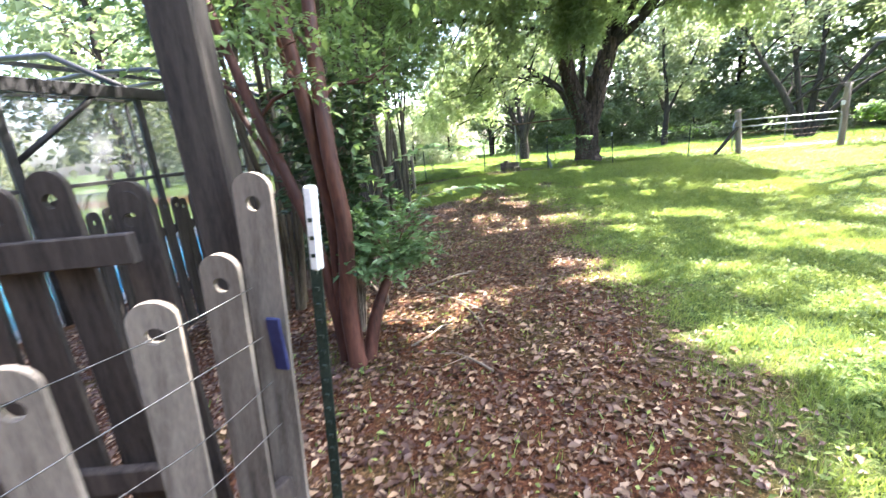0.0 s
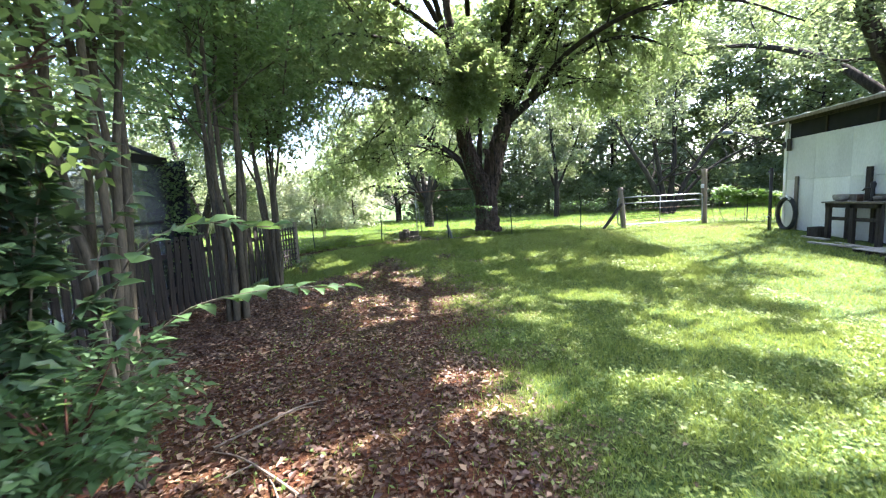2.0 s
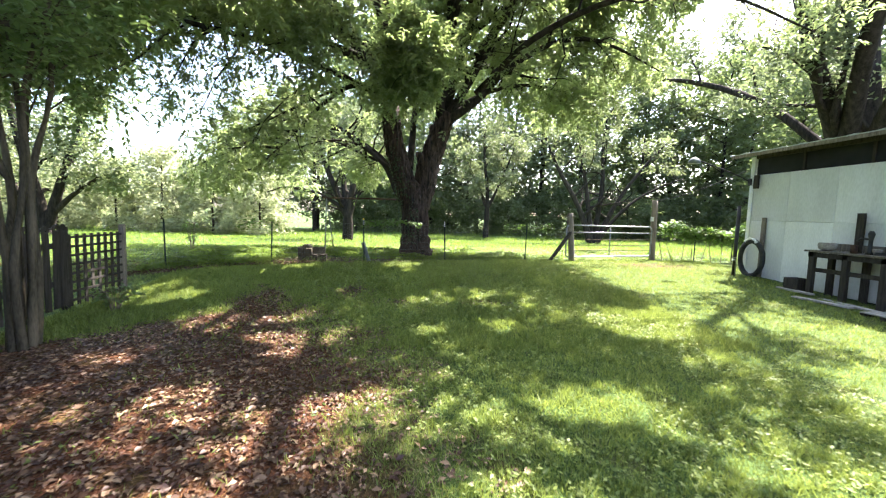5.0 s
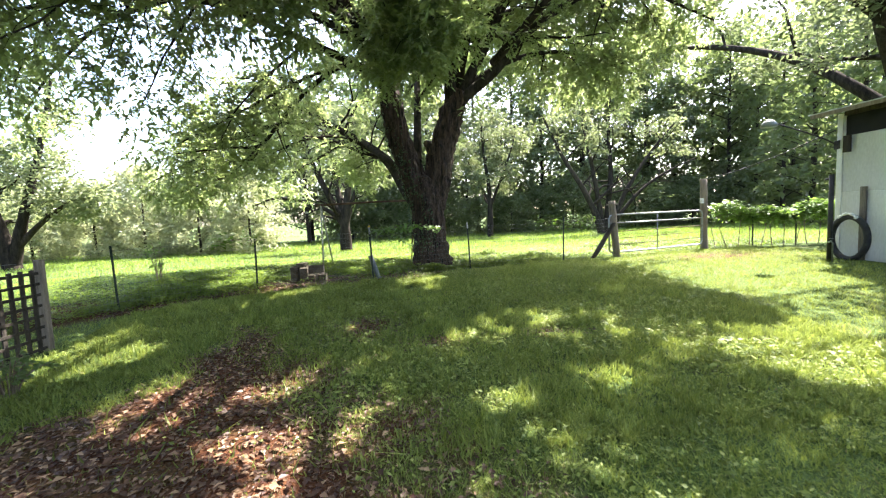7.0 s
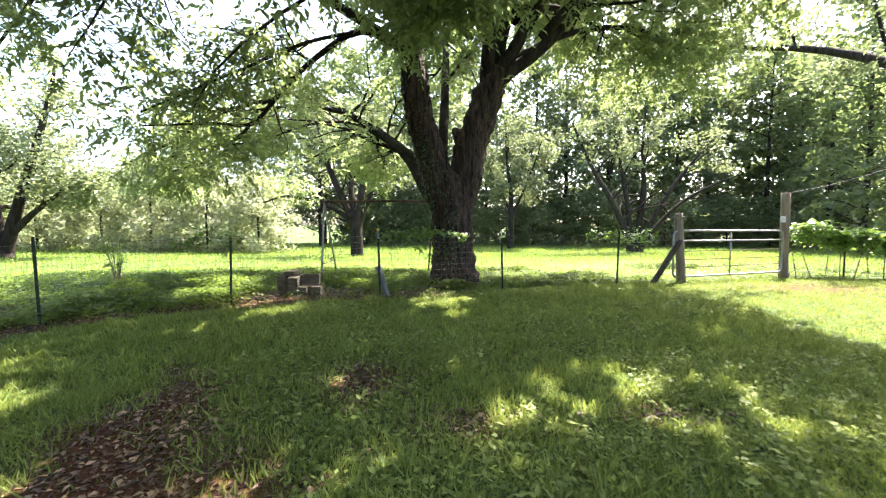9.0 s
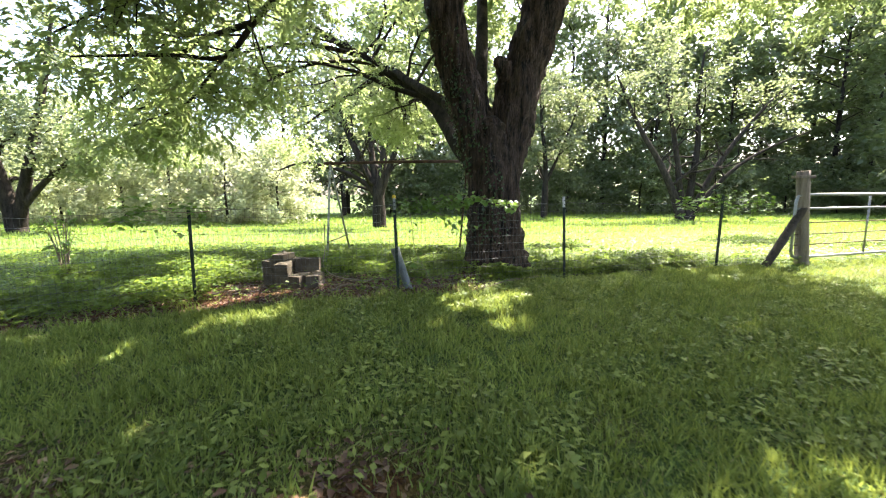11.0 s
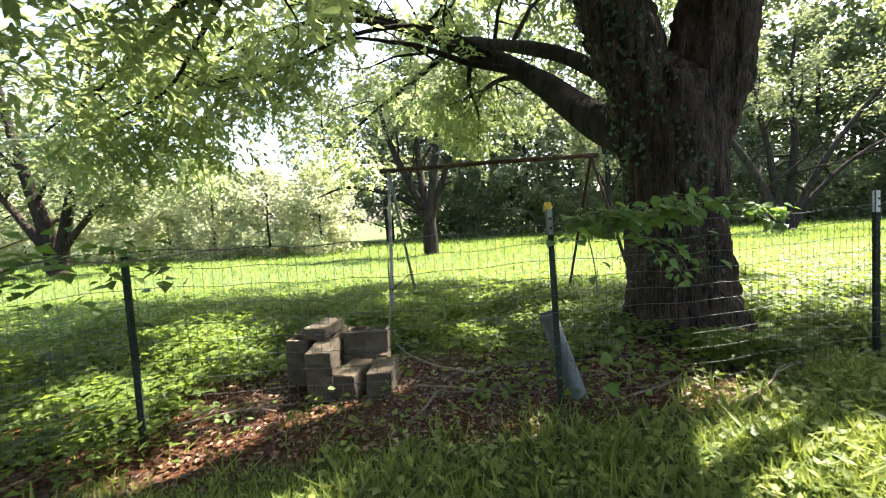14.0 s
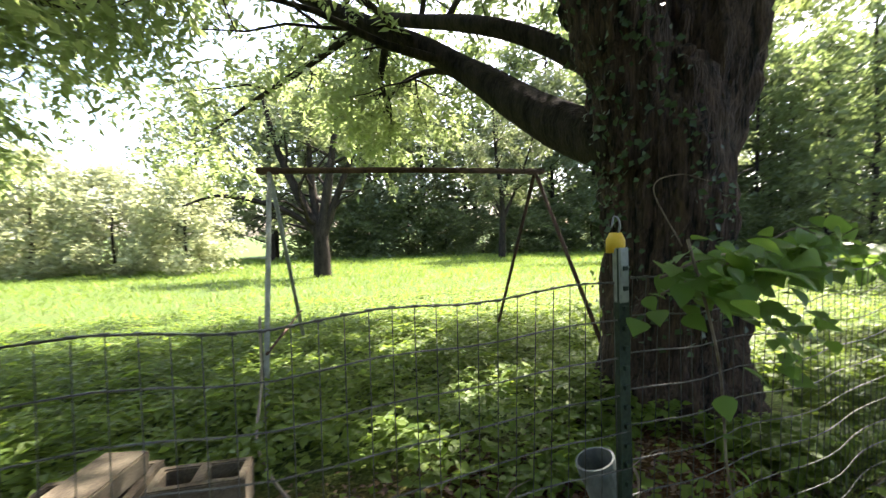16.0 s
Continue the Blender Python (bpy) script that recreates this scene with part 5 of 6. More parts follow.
cap = thing("insulator_cap", "yellow plastic insulator cap on the steel post", "cap", (x0 - 0.036, y0 + 0.01, gz(x0, y0) + 1.185))
part("cap", tube("cap", [(0, 0, 0), (0, 0, 0.035), (0, 0, 0.055)], [0.026, 0.026, 0.016], YELLOW_PLASTIC, 12), cap)
part("clip", tube("clip", smooth_line([(0.01, 0, 0.05), (0.012, 0, 0.085), (-0.004, 0, 0.10), (-0.012, 0, 0.07)], 4), 0.003, GALV, 5), cap, "bent wire clip")


def build_drain_pipe():
    x, y = -0.86, 15.80
    ob = thing("drain_pipe", "grey plastic pipe leaning against a fence post", "pipe", (x, y, gz(x, y)))
    bm = bmesh.new()
    a, b = Vector((0.07, 0.0, -0.03)), Vector((-0.12, 0.03, 0.55))
    way = (b - a).normalized()
    s = way.orthogonal().normalized()
    t = way.cross(s)
    rings = []
    for p, rad in ((a, 0.052), (b - way * 0.07, 0.054), (b - way * 0.05, 0.059), (b, 0.060), (b, 0.053), (a, 0.046)):
        rings.append([bm.verts.new(p + (s * math.cos(k * math.pi / 12) + t * math.sin(k * math.pi / 12)) * rad) for k in range(24)])
    for i in range(len(rings) - 1):
        for k in range(24):
            bm.faces.new((rings[i][k], rings[i][(k + 1) % 24], rings[i + 1][(k + 1) % 24], rings[i + 1][k]))
    me = bpy.data.meshes.new("pipe")
    bmesh.ops.recalc_face_normals(bm, faces=bm.faces[:])
    bm.to_mesh(me)
    bm.free()
    me.materials.append(GREY_PLASTIC)
    part("pipe", me, ob)


build_drain_pipe()


def build_vine():
    """Grape-like vine hanging over the top wire from the capped post."""
    r = np.random.default_rng(81)
    ob = thing("grape_vine", "grape vine with broad leaves draped over the wire fence", "vine", (-0.9, 15.69, gz(-0.9, 15.69)))
    leaf = broad_leaf("leaf", 0.078, VINE_LEAF)
    lines = [[(0.02, -0.02, 1.12), (0.25, 0.05, 1.17), (0.55, 0.18, 1.15), (0.9, 0.34, 1.2), (1.3, 0.48, 1.16), (1.55, 0.56, 1.12)], [(0.1, -0.02, 1.22), (0.16, -0.06, 0.9), (0.20, -0.06, 0.55), (0.34, -0.04, 0.25), (0.36, -0.03, 0.03)], [(0.0, -0.05, 1.08), (0.2, -0.01, 1.14), (0.5, 0.1, 1.17), (0.9, 0.30, 1.13)],
             [(0.3, 0.06, 1.13), (0.5, 0.12, 1.0), (0.7, 0.2, 0.92), (0.85, 0.3, 0.72)], [(0.4, 0.1, 1.16), (0.62, 0.14, 1.24), (0.78, 0.2, 1.22)], [(0.1, 0.0, 1.2), (0.05, 0.05, 1.36), (0.12, 0.04, 1.40), (0.2, 0.02, 1.38)]]
    for i, pts in enumerate(lines):
        line = smooth_line(pts, 7)
        tendril = part("tendril", tube("tendril", line, [(0.0022 if i == 5 else 0.0045) * (1 - 0.6 * k / len(line)) for k in range(len(line))], STICK, 5), ob)
        for k in range(2, len(line)):
            for q in range((6, 1, 5, 4, 3, 0)[i] if k % 2 == 0 or i in (0, 2) else 0):
                s = r.uniform(0.55, 1.25)
                p = line[k] + Vector((r.normal(0, 0.05), r.normal(0, 0.05), r.normal(-0.03, 0.035)))
                m = Matrix.Translation(p) @ Euler((r.normal(0, 0.5), r.uniform(-0.1, 0.9), r.uniform(-2.9, 0.3))).to_matrix().to_4x4() @ Matrix.Diagonal((s, s, s, 1))
                part("leaf", leaf, tendril, at=m)


build_vine()
# a smaller spray of vine on the far fence posts
for n_, (vx, vy, nn) in enumerate(((-3.6, 15.2, 150), (4.2, 17.2, 340))):
    r = np.random.default_rng(84 + n_)
    vine = thing("climbing_vine", "leafy vine climbing over the top wire of the fence", "vine", (vx, vy, gz(vx, vy)))
    f = r.uniform(-1, 1, nn)
    base = np.stack([f * (0.5 if n_ == 0 else 0.9), f * 0.2 + r.normal(0, 0.08, nn), 1.05 + r.normal(0, 0.11, nn)], 1)
    L = r.uniform(0.05, 0.12, nn)
    part("foliage", leaf_mesh("foliage", base, random_ways(nn, r, (-0.5, 0.3)), np.array([0, 0, 1.0]) + r.normal(0, 0.3, (nn, 3)), L, L * 0.7, VINE_LEAF, 0.1, 0.15), vine)
    part("tendril", tube("tendril", smooth_line([(-0.6, -0.1, 0.9), (-0.2, 0, 1.08), (0.3, 0.05, 1.06), (0.8, 0.16, 1.1)], 5), 0.005, STICK, 5), vine)


# ---- field gate and its posts ----
def log_post(name, label, x, y, height, rad, lean=(0, 0), mat=POST_WOOD):
    ob = thing(name, label, "post", (x, y, gz(x, y)))
    line = smooth_line([(0, 0, -0.1), (lean[0] * 0.5, lean[1] * 0.5, height * 0.5), (lean[0], lean[1], height)], 6)
    me = tube("post", line, [rad * (1.05 - 0.1 * k / len(line)) for k in range(len(line))], mat, 14, 0.25)
    part("post", me, ob)
    return ob


gp = log_post("gate_post", "weathered round wooden post at the latch side of the gate", 5.86, 17.58, 1.60, 0.095, (-0.15, 0))
part("cap_board", slab("cap_board", (0.26, 0.20, 0.05), POST_WOOD, 0.006, (-0.13, 0, 1.5)), gp, "nailed board")
gp2 = log_post("gate_post", "tall weathered wooden post on the hinge side of the gate", 9.43, 18.75, 2.25, 0.10, (-0.05, 0))
part("insulator", slab("insulator", (0.10, 0.08, 0.16), WHITE_PLASTIC, 0.01, (-0.13, -0.05, 1.55)), gp2, "white bracket")
brace = thing("brace_timber", "slanting timber brace against the gate post", "brace", (4.95, 17.25, gz(4.95, 17.25)))
part("timber", tube("timber", smooth_line([(0, 0, -0.03), (0.42, 0.16, 0.48), (0.82, 0.3, 0.98)], 4), 0.062, SHADED_OLD_WOOD, 10, 0.2), brace)


def build_gate():
    a, b = Vector((5.60, 17.52)), Vector((9.30, 18.68))
    way = (b - a)
    length = way.length
    gate = thing("field_gate", "galvanised tubular field gate, closed, with rounded corners", "gate", (a.x, a.y, 0.0))
    gate.rotation_euler = (0, 0, math.atan2(way.y, way.x))
    z0, z1, r_ = 0.14, 1.22, 0.12
    loop = [(r_, 0, z1), (length - r_, 0, z1), (length - 0.035, 0, z1 - 0.035), (length, 0, z1 - r_), (length, 0, z0 + r_), (length - 0.035, 0, z0 + 0.035), (length - r_, 0, z0), (r_, 0, z0), (0.035, 0, z0 + 0.035), (0, 0, z0 + r_), (0, 0, z1 - r_), (0.035, 0, z1 - 0.035), (r_, 0, z1)]
    part("gate_frame", tube("gate_frame", loop, 0.024, GALV, 10), gate)
    for z in (0.98,):
        part("gate_rail", tube("gate_rail", [(0, 0, z), (length, 0, z)], 0.021, GALV, 10), gate)
    for z in (0.74, 0.54, 0.36):
        part("gate_rail", tube("gate_rail", [(0, 0, z), (length, 0, z)], 0.009, RUST, 8), gate, "thin rusted rail")
    for x in (1.9,):
        part("gate_stile", tube("gate_stile", [(x, 0, z0), (x, 0, z1)], 0.016, GALV, 8), gate)
    for z in (0.3, 1.05):
        part("hinge", slab("hinge", (0.10, 0.03, 0.05), DARK_METAL, 0.004, (length + 0.04, 0, z)), gate)


build_gate()


def build_hedge():
    """The vine-covered run of fence between the gate and the shed."""
    r = np.random.default_rng(88)
    for label, a, b, h, n in (("dense bright green vines covering the fence beside the gate", (9.9, 18.85), (14.4, 18.1), 1.30, 5200),):
        ob = thing("vine_hedge", label, "hedge", (*a, gz(*a)))
        f = r.uniform(0, 1, n)
        x, y = (b[0] - a[0]) * f, (b[1] - a[1]) * f + r.normal(0, 0.2, n)
        top = h + 0.12 * np.sin(9 * f + 1) + 0.08 * np.sin(23 * f)
        z = top * (0.62 + 0.38 * r.uniform(0, 1, n) ** 0.8)
        z = z + r.normal(0, 0.04, n) + (ground_z(a[0] + x, a[1] + y) - gz(*a))
        L = r.uniform(0.07, 0.16, n)
        part("foliage", leaf_mesh("foliage", np.stack([x, y, z], 1), random_ways(n, r, (-0.6, 0.3)), np.array([0, 0, 1.0]) + r.normal(0, 0.35, (n, 3)), L, L * 0.7, VINE_LEAF, 0.1, 0.15), ob)
        wood = Wood()
        for k in range(14):
            q = k / 13
            p = Vector(((b[0] - a[0]) * q, (b[1] - a[1]) * q, 0))
            wood.add([p, p + Vector((r.normal(0, 0.1), 0, h * 0.5)), p + Vector((r.normal(0, 0.2), r.normal(0, 0.1), h * 0.9))], [0.014, 0.01, 0.005], 4)
        part("stemwork", wood.mesh("stemwork", STICK), ob)


build_hedge()
cable = thing("power_cable", "thin dark cable from the shed eave to the gate post", "cable", (9.43, 18.7, 0))
part("cable", tube("cable", smooth_line([(-0.02, 0.0, 2.2), (0.1, -1.0, 2.32), (0.3, -2.2, 2.6), (0.55, -3.45, 3.0)], 5), 0.012, DARK_METAL, 6), cable)


def build_yard_lamp():
    """A lamp with a metal dome on a long arm from the shed corner."""
    ob = thing("yard_lamp", "grey metal dome lamp on a long arm from the shed corner", "lamp", (10.05, 15.28, 2.66))
    part("arm", tube("arm", smooth_line([(0, 0, 0), (-0.3, 0.01, 0.14), (-0.75, 0.02, 0.30), (-1.7, 0.02, 0.58)], 5), 0.016, DARK_METAL, 7), ob)
    part("bracket", slab("bracket", (0.03, 0.12, 0.2), DARK_METAL, 0.004, (0.0, 0, 0.0)), ob)
    part("shade", tube("shade", [(-1.72, 0.02, 0.63), (-1.72, 0.02, 0.60), (-1.72, 0.02, 0.54), (-1.72, 0.02, 0.46)], [0.03, 0.09, 0.15, 0.17], GREY_PLASTIC, 18), ob, "grey metal dome")


build_yard_lamp()


# ---- concrete blocks behind the fence ----
def block_mesh(solid=False):
    """A hollow concrete block, 34 x 17 x 17 cm, cores open at the top; or a solid half-height one."""
    bm = bmesh.new()
    L, W, H = 0.39, 0.19, (0.092 if solid else 0.19)
    outer = [(-L / 2, -W / 2), (L / 2, -W / 2), (L / 2, W / 2), (-L / 2, W / 2)]
    if solid:
        bmesh.ops.create_cube(bm, size=1)
        for v in bm.verts:
            v.co = Vector((v.co.x * L, v.co.y * W, (v.co.z + 0.5) * H))
    else:
        holes = []
        for c in (-0.092, 0.092):
            holes.append([(c - 0.066, -0.062), (c + 0.066, -0.062), (c + 0.066, 0.062), (c - 0.066, 0.062)])
        for z in (0, H):
            loops = []
            for ring in [outer] + holes:
                loops.append([bm.verts.new((x, y, z)) for x, y in ring])
            o, h1, h2 = loops
            for quad in ((o[0], o[1], h2[1], h2[0], h1[1], h1[0]), (o[2], o[3], h1[3], h1[2], h2[3], h2[2]), (o[1], o[2], h2[2], h2[1]), (o[3], o[0], h1[0], h1[3]), (h1[1], h2[0], h2[3], h1[2])):
                bm.faces.new(quad)
        bm.verts.ensure_lookup_table()
        for s, e in ((0, 4), (4, 8), (8, 12)):
            for k in range(e - s):
                i, j = s + k, s + (k + 1) % (e - s)
                bm.faces.new((bm.verts[i], bm.verts[j], bm.verts[12 + j], bm.verts[12 + i]))
        bmesh.ops.recalc_face_normals(bm, faces=bm.faces[:])
    edges = [e for e in bm.edges if e.is_manifold and e.calc_face_angle(0) > 0.5]
    bmesh.ops.bevel(bm, geom=edges, offset=0.006, segments=2, affect="EDGES")
    for v in bm.verts:
        v.co += Vector((noise.noise(v.co * 14), noise.noise(v.co * 14 + Vector((5, 0, 0))), noise.noise(v.co * 14 + Vector((0, 7, 0))))) * 0.006
    bmesh.ops.scale(bm, vec=(0.88, 0.88, 0.88), verts=bm.verts[:])
    me = bpy.data.meshes.new("concrete_block")
    bm.to_mesh(me)
    bm.free()
    me.materials.append(CONCRETE)
    return me


def build_blocks():
    hollow, solid = block_mesh(), block_mesh(True)
    g0 = gz(-2.5, 16) + 0.005
    # x, y, layers below, turn, solid, lying on its side
    spec = [(-2.525, 15.95, 0.0, 98, 0), (-2.53, 15.95, 0.19, 101, 1), (-2.53, 15.96, 0.282, 99, 1),
            (-2.83, 16.27, 0.0, 96, 0), (-2.83, 16.27, 0.19, 94, 0), (-2.615, 16.39, 0.0, 92, 1), (-2.615, 16.39, 0.092, 90, 1), (-2.615, 16.38, 0.184, 91, 0), (-2.65, 16.29, 0.381, 84, 1),
            (-2.29, 16.34, 0.0, 6, 1), (-2.29, 16.34, 0.092, 4, 1), (-2.30, 16.42, 0.184, 5, 0),
            (-2.30, 15.99, 0.0, 84, 1), (-2.30, 15.99, 0.092, 82, 1), (-2.06, 16.02, 0.0, 91, 1), (-2.06, 16.02, 0.092, 93, 1)]
    for x, y, z, turn, flat in spec:
        ob = new("concrete_block", solid if flat else hollow)
        x, y, z = -2.43 + 0.87 * (x + 2.43), 16.08 + 0.87 * (y - 16.08), 0.88 * z
        ob.matrix_world = Matrix.Translation((x, y, g0 + z)) @ Euler((random.uniform(-0.01, 0.01), random.uniform(-0.01, 0.01), radians(turn))).to_matrix().to_4x4()
        tagged(ob, "flat solid concrete paver stacked in a rough pile" if flat else "hollow grey concrete block stacked in a rough pile", "block", "pile of concrete blocks")


build_blocks()
hose = thing("garden_hose", "pale old hose trailing over the leaves from the swing leg", "hose", (-2.35, 17.35, gz(-2.35, 17.35)))
part("hose", tube("hose", smooth_line([(0.0, 0.0, 0.75), (0.01, -0.05, 0.35), (0.06, -0.35, 0.12), (0.28, -0.72, 0.05), (0.55, -1.0, 0.04), (0.72, -1.12, 0.05), (0.9, -1.18, 0.04), (1.0, -1.14, 0.06)], 6), 0.0085, ROPE, 7), hose)


# ---- old swing frame behind the fence ----
def build_swing():
    frame_ob = thing("swing_frame", "old tubular swing frame without swings, rusted top bar", "swing frame")
    tl, tr = Vector((-2.60, 18.75, 1.87)), Vector((0.13, 19.05, 1.92))
    part("top_bar", tube("top_bar", [tl + Vector((-0.12, 0, 0)), tl.lerp(tr, 0.5) + Vector((0, 0, 0.012)), tr + Vector((0.1, 0, 0))], 0.030, RUST, 10), frame_ob)
    for top, foot in ((tl, (-2.38, 17.50)), (tl, (-2.55, 20.0)), (tr, (0.32, 17.75)), (tr, (0.0, 20.2))):
        p = Vector((*foot, gz(*foot) - 0.05))
        part("leg", tube("leg", [top, top.lerp(p, 0.5), p], 0.021, GREY_PAINT if top is tl else RUST, 8), frame_ob)
    for c in (tl, tr):
        part("corner_joint", tube("corner_joint", [c + Vector((-0.08, 0, 0)), c + Vector((0.08, 0, 0))], 0.036, RUST, 10), frame_ob)
    part("brace_bar", tube("brace_bar", [Vector((-2.42, 17.75, 0.42)), Vector((-2.54, 19.75, 0.36))], 0.012, RUST, 6), frame_ob)


build_swing()

# ---- sticks and fallen twigs ----
r = np.random.default_rng(91)
for sx, sy, length, turn in ((-0.75, 2.75, 0.8, 2.2), (-1.1, 3.1, 0.9, 2.7), (-0.95, 2.3, 0.5, 1.1), (-1.5, 2.4, 0.7, 0.4), (-1.25, 3.7, 0.9, 0.9), (-0.25, 15.9, 0.8, 0.4), (0.45, 16.0, 0.9, 0.7), (0.9, 16.3, 0.7, 0.3), (-1.5, 15.85, 0.8, -0.4), (-1.2, 16.3, 0.9, 0.2), (-1.75, 15.7, 0.5, 1.2), (-3.0, 15.55, 0.6, 0.3), (-0.4, 16.5, 0.7, 1.0), (-0.55, 1.9, 0.5, 2.8)):
    ob = thing("fallen_twig", "dead pale twig lying on the dry leaves", "twig", (sx, sy, gz(sx, sy)), "fallen twigs")
    c, s = math.cos(turn), math.sin(turn)
    pts = [(-0.5 * length * c, -0.5 * length * s, 0.02), (-0.15 * length * c + 0.03, -0.15 * length * s, 0.05), (0.2 * length * c, 0.2 * length * s + 0.04, 0.045), (0.5 * length * c, 0.5 * length * s, 0.025)]
    wood = Wood()
    line = smooth_line(pts, 4)
    wood.add(line, [0.010 * (1 - 0.6 * k / len(line)) for k in range(len(line))], 6, 0.2)
    wood.add([line[6], line[6] + Vector((0.12 * s + 0.1 * c, 0.12 * c, 0.02)), line[6] + Vector((0.2 * s + 0.22 * c, 0.2 * c, 0.01))], [0.005, 0.004, 0.002], 4)
    part("twig", wood.mesh("twig", STICK), ob)

# ---- the white shed ----
SX, SY0, SY1, SZ = 10.1, 3.0, 15.3, 3.42


def build_shed():
    shed = thing("shed", "long white-sided shed with a dark screened strip under its eave", "shed", (SX, SY1, -0.25))

    def board(name, a, b, mat, parent=shed, label="", bevel=0.004):
        size = [abs(b[i] - a[i]) for i in range(3)]
        mid = [(a[i] + b[i]) / 2 for i in range(3)]
        return part(name, slab(name, size, mat, bevel, (mid[0] - SX, mid[1] - SY1, mid[2] + 0.25)), parent, label)

    # west wall: siding sheets with narrow joints, up to the screened strip, with the doorway beyond
    y = SY1
    while y > 10.45:
        y2 = max(10.4, y - 1.22)
        board("siding_sheet", (SX, y2 + 0.0015, -0.12), (SX + 0.09, y - 0.0015, 1.55), SIDING)
        board("siding_sheet", (SX + 0.006, y2 + 0.0015, 1.556), (SX + 0.09, y - 0.0015, 2.84), SIDING)
        y = y2
    # near-black strip set back under the wall
    board("foundation", (SX + 0.02, SY0, -0.45), (SX + 0.2, SY1 - 0.02, -0.125), NEAR_BLACK, label="dark base under the wall")
    board("corner_board", (SX - 0.025, SY1 - 0.12, -0.12), (SX - 0.002, SY1 + 0.004, 3.36), TRIM_PAINT)
    board("screen_strip", (SX + 0.05, 10.5, 2.85), (SX + 0.07, SY1 - 0.13, 3.30), NEAR_BLACK, label="black screened opening")
    for y in (13.75, 12.2):
        board("mullion", (SX + 0.01, y - 0.03, 2.842), (SX + 0.048, y + 0.03, 3.30), SHADED_OLD_WOOD)
    board("eave_board", (SX - 0.01, SY0, 3.302), (SX + 0.09, SY1 - 0.125, 3.42), SHADED_OLD_WOOD)
    board("gable_sheet", (SX, 10.0, 2.85), (SX + 0.09, 10.495, 3.30), SIDING)
    board("door_frame", (SX - 0.03, 10.30, -0.12), (SX + 0.09, 10.395, 2.62), TRIM_PAINT, label="white door frame")
    board("door_lintel", (SX - 0.03, 8.2, 2.625), (SX + 0.09, 10.395, 2.72), TRIM_PAINT)
    board("wall_over_door", (SX, 8.2, 2.725), (SX + 0.09, 9.995, 3.30), SIDING)
    # black sheet behind the frame replaces an unlit interior
    board("doorway", (SX + 0.6, 8.2, -0.12), (SX + 0.65, 10.3, 2.62), NEAR_BLACK, label="black sheet standing in for the unlit inside of the doorway")
    board("siding_sheet", (SX, SY0, -0.12), (SX + 0.09, 8.195, 3.30), SIDING)
    # north wall, end wall and roof
    board("north_wall", (SX + 0.095, SY1 - 0.09, -0.12), (SX + 7.0, SY1, 3.36), SIDING)
    board("south_wall", (SX + 0.095, SY0, -0.12), (SX + 7.0, SY0 + 0.09, 3.36), SIDING)
    board("east_wall", (SX + 7.005, SY0, -0.12), (SX + 7.1, SY1, 4.0), SIDING)
    v, f = [], []
    n = 92
    for i in range(n + 1):                       # corrugated sheet: ribs run up the slope
        yy = SY0 - 0.3 + (SY1 + 0.35 - SY0 + 0.3) * i / n
        rib = 0.018 if i % 4 == 0 else 0.0
        for x, z in ((SX - 0.42, 3.43), (SX + 7.3, 4.1)):
            v += [(x - SX, yy - SY1, z + 0.25 + rib), (x - SX, yy - SY1, z + 0.25 - 0.02)]
    for i in range(n):
        a, b = 4 * i, 4 * i + 4
        f += [(a, b, b + 2, a + 2), (a + 1, a + 3, b + 3, b + 1), (a, a + 1, b + 1, b), (a + 2, b + 2, b + 3, a + 3)]
    part("roof", mesh_of("roof", v, f, ROOF_METAL, False), shed, "corrugated metal roof")
    part("fascia", slab("fascia", (0.03, SY1 - SY0 + 0.6, 0.09), POST_WOOD, 0.004, (-0.40, (SY0 - SY1) / 2, 3.62)), shed, "weathered fascia board")
    part("bracket", slab("bracket", (0.05, 0.16, 0.38), SHADED_OLD_WOOD, 0.006, (-0.055, -0.25, 2.90)), shed, "grey wooden bracket")


build_shed()


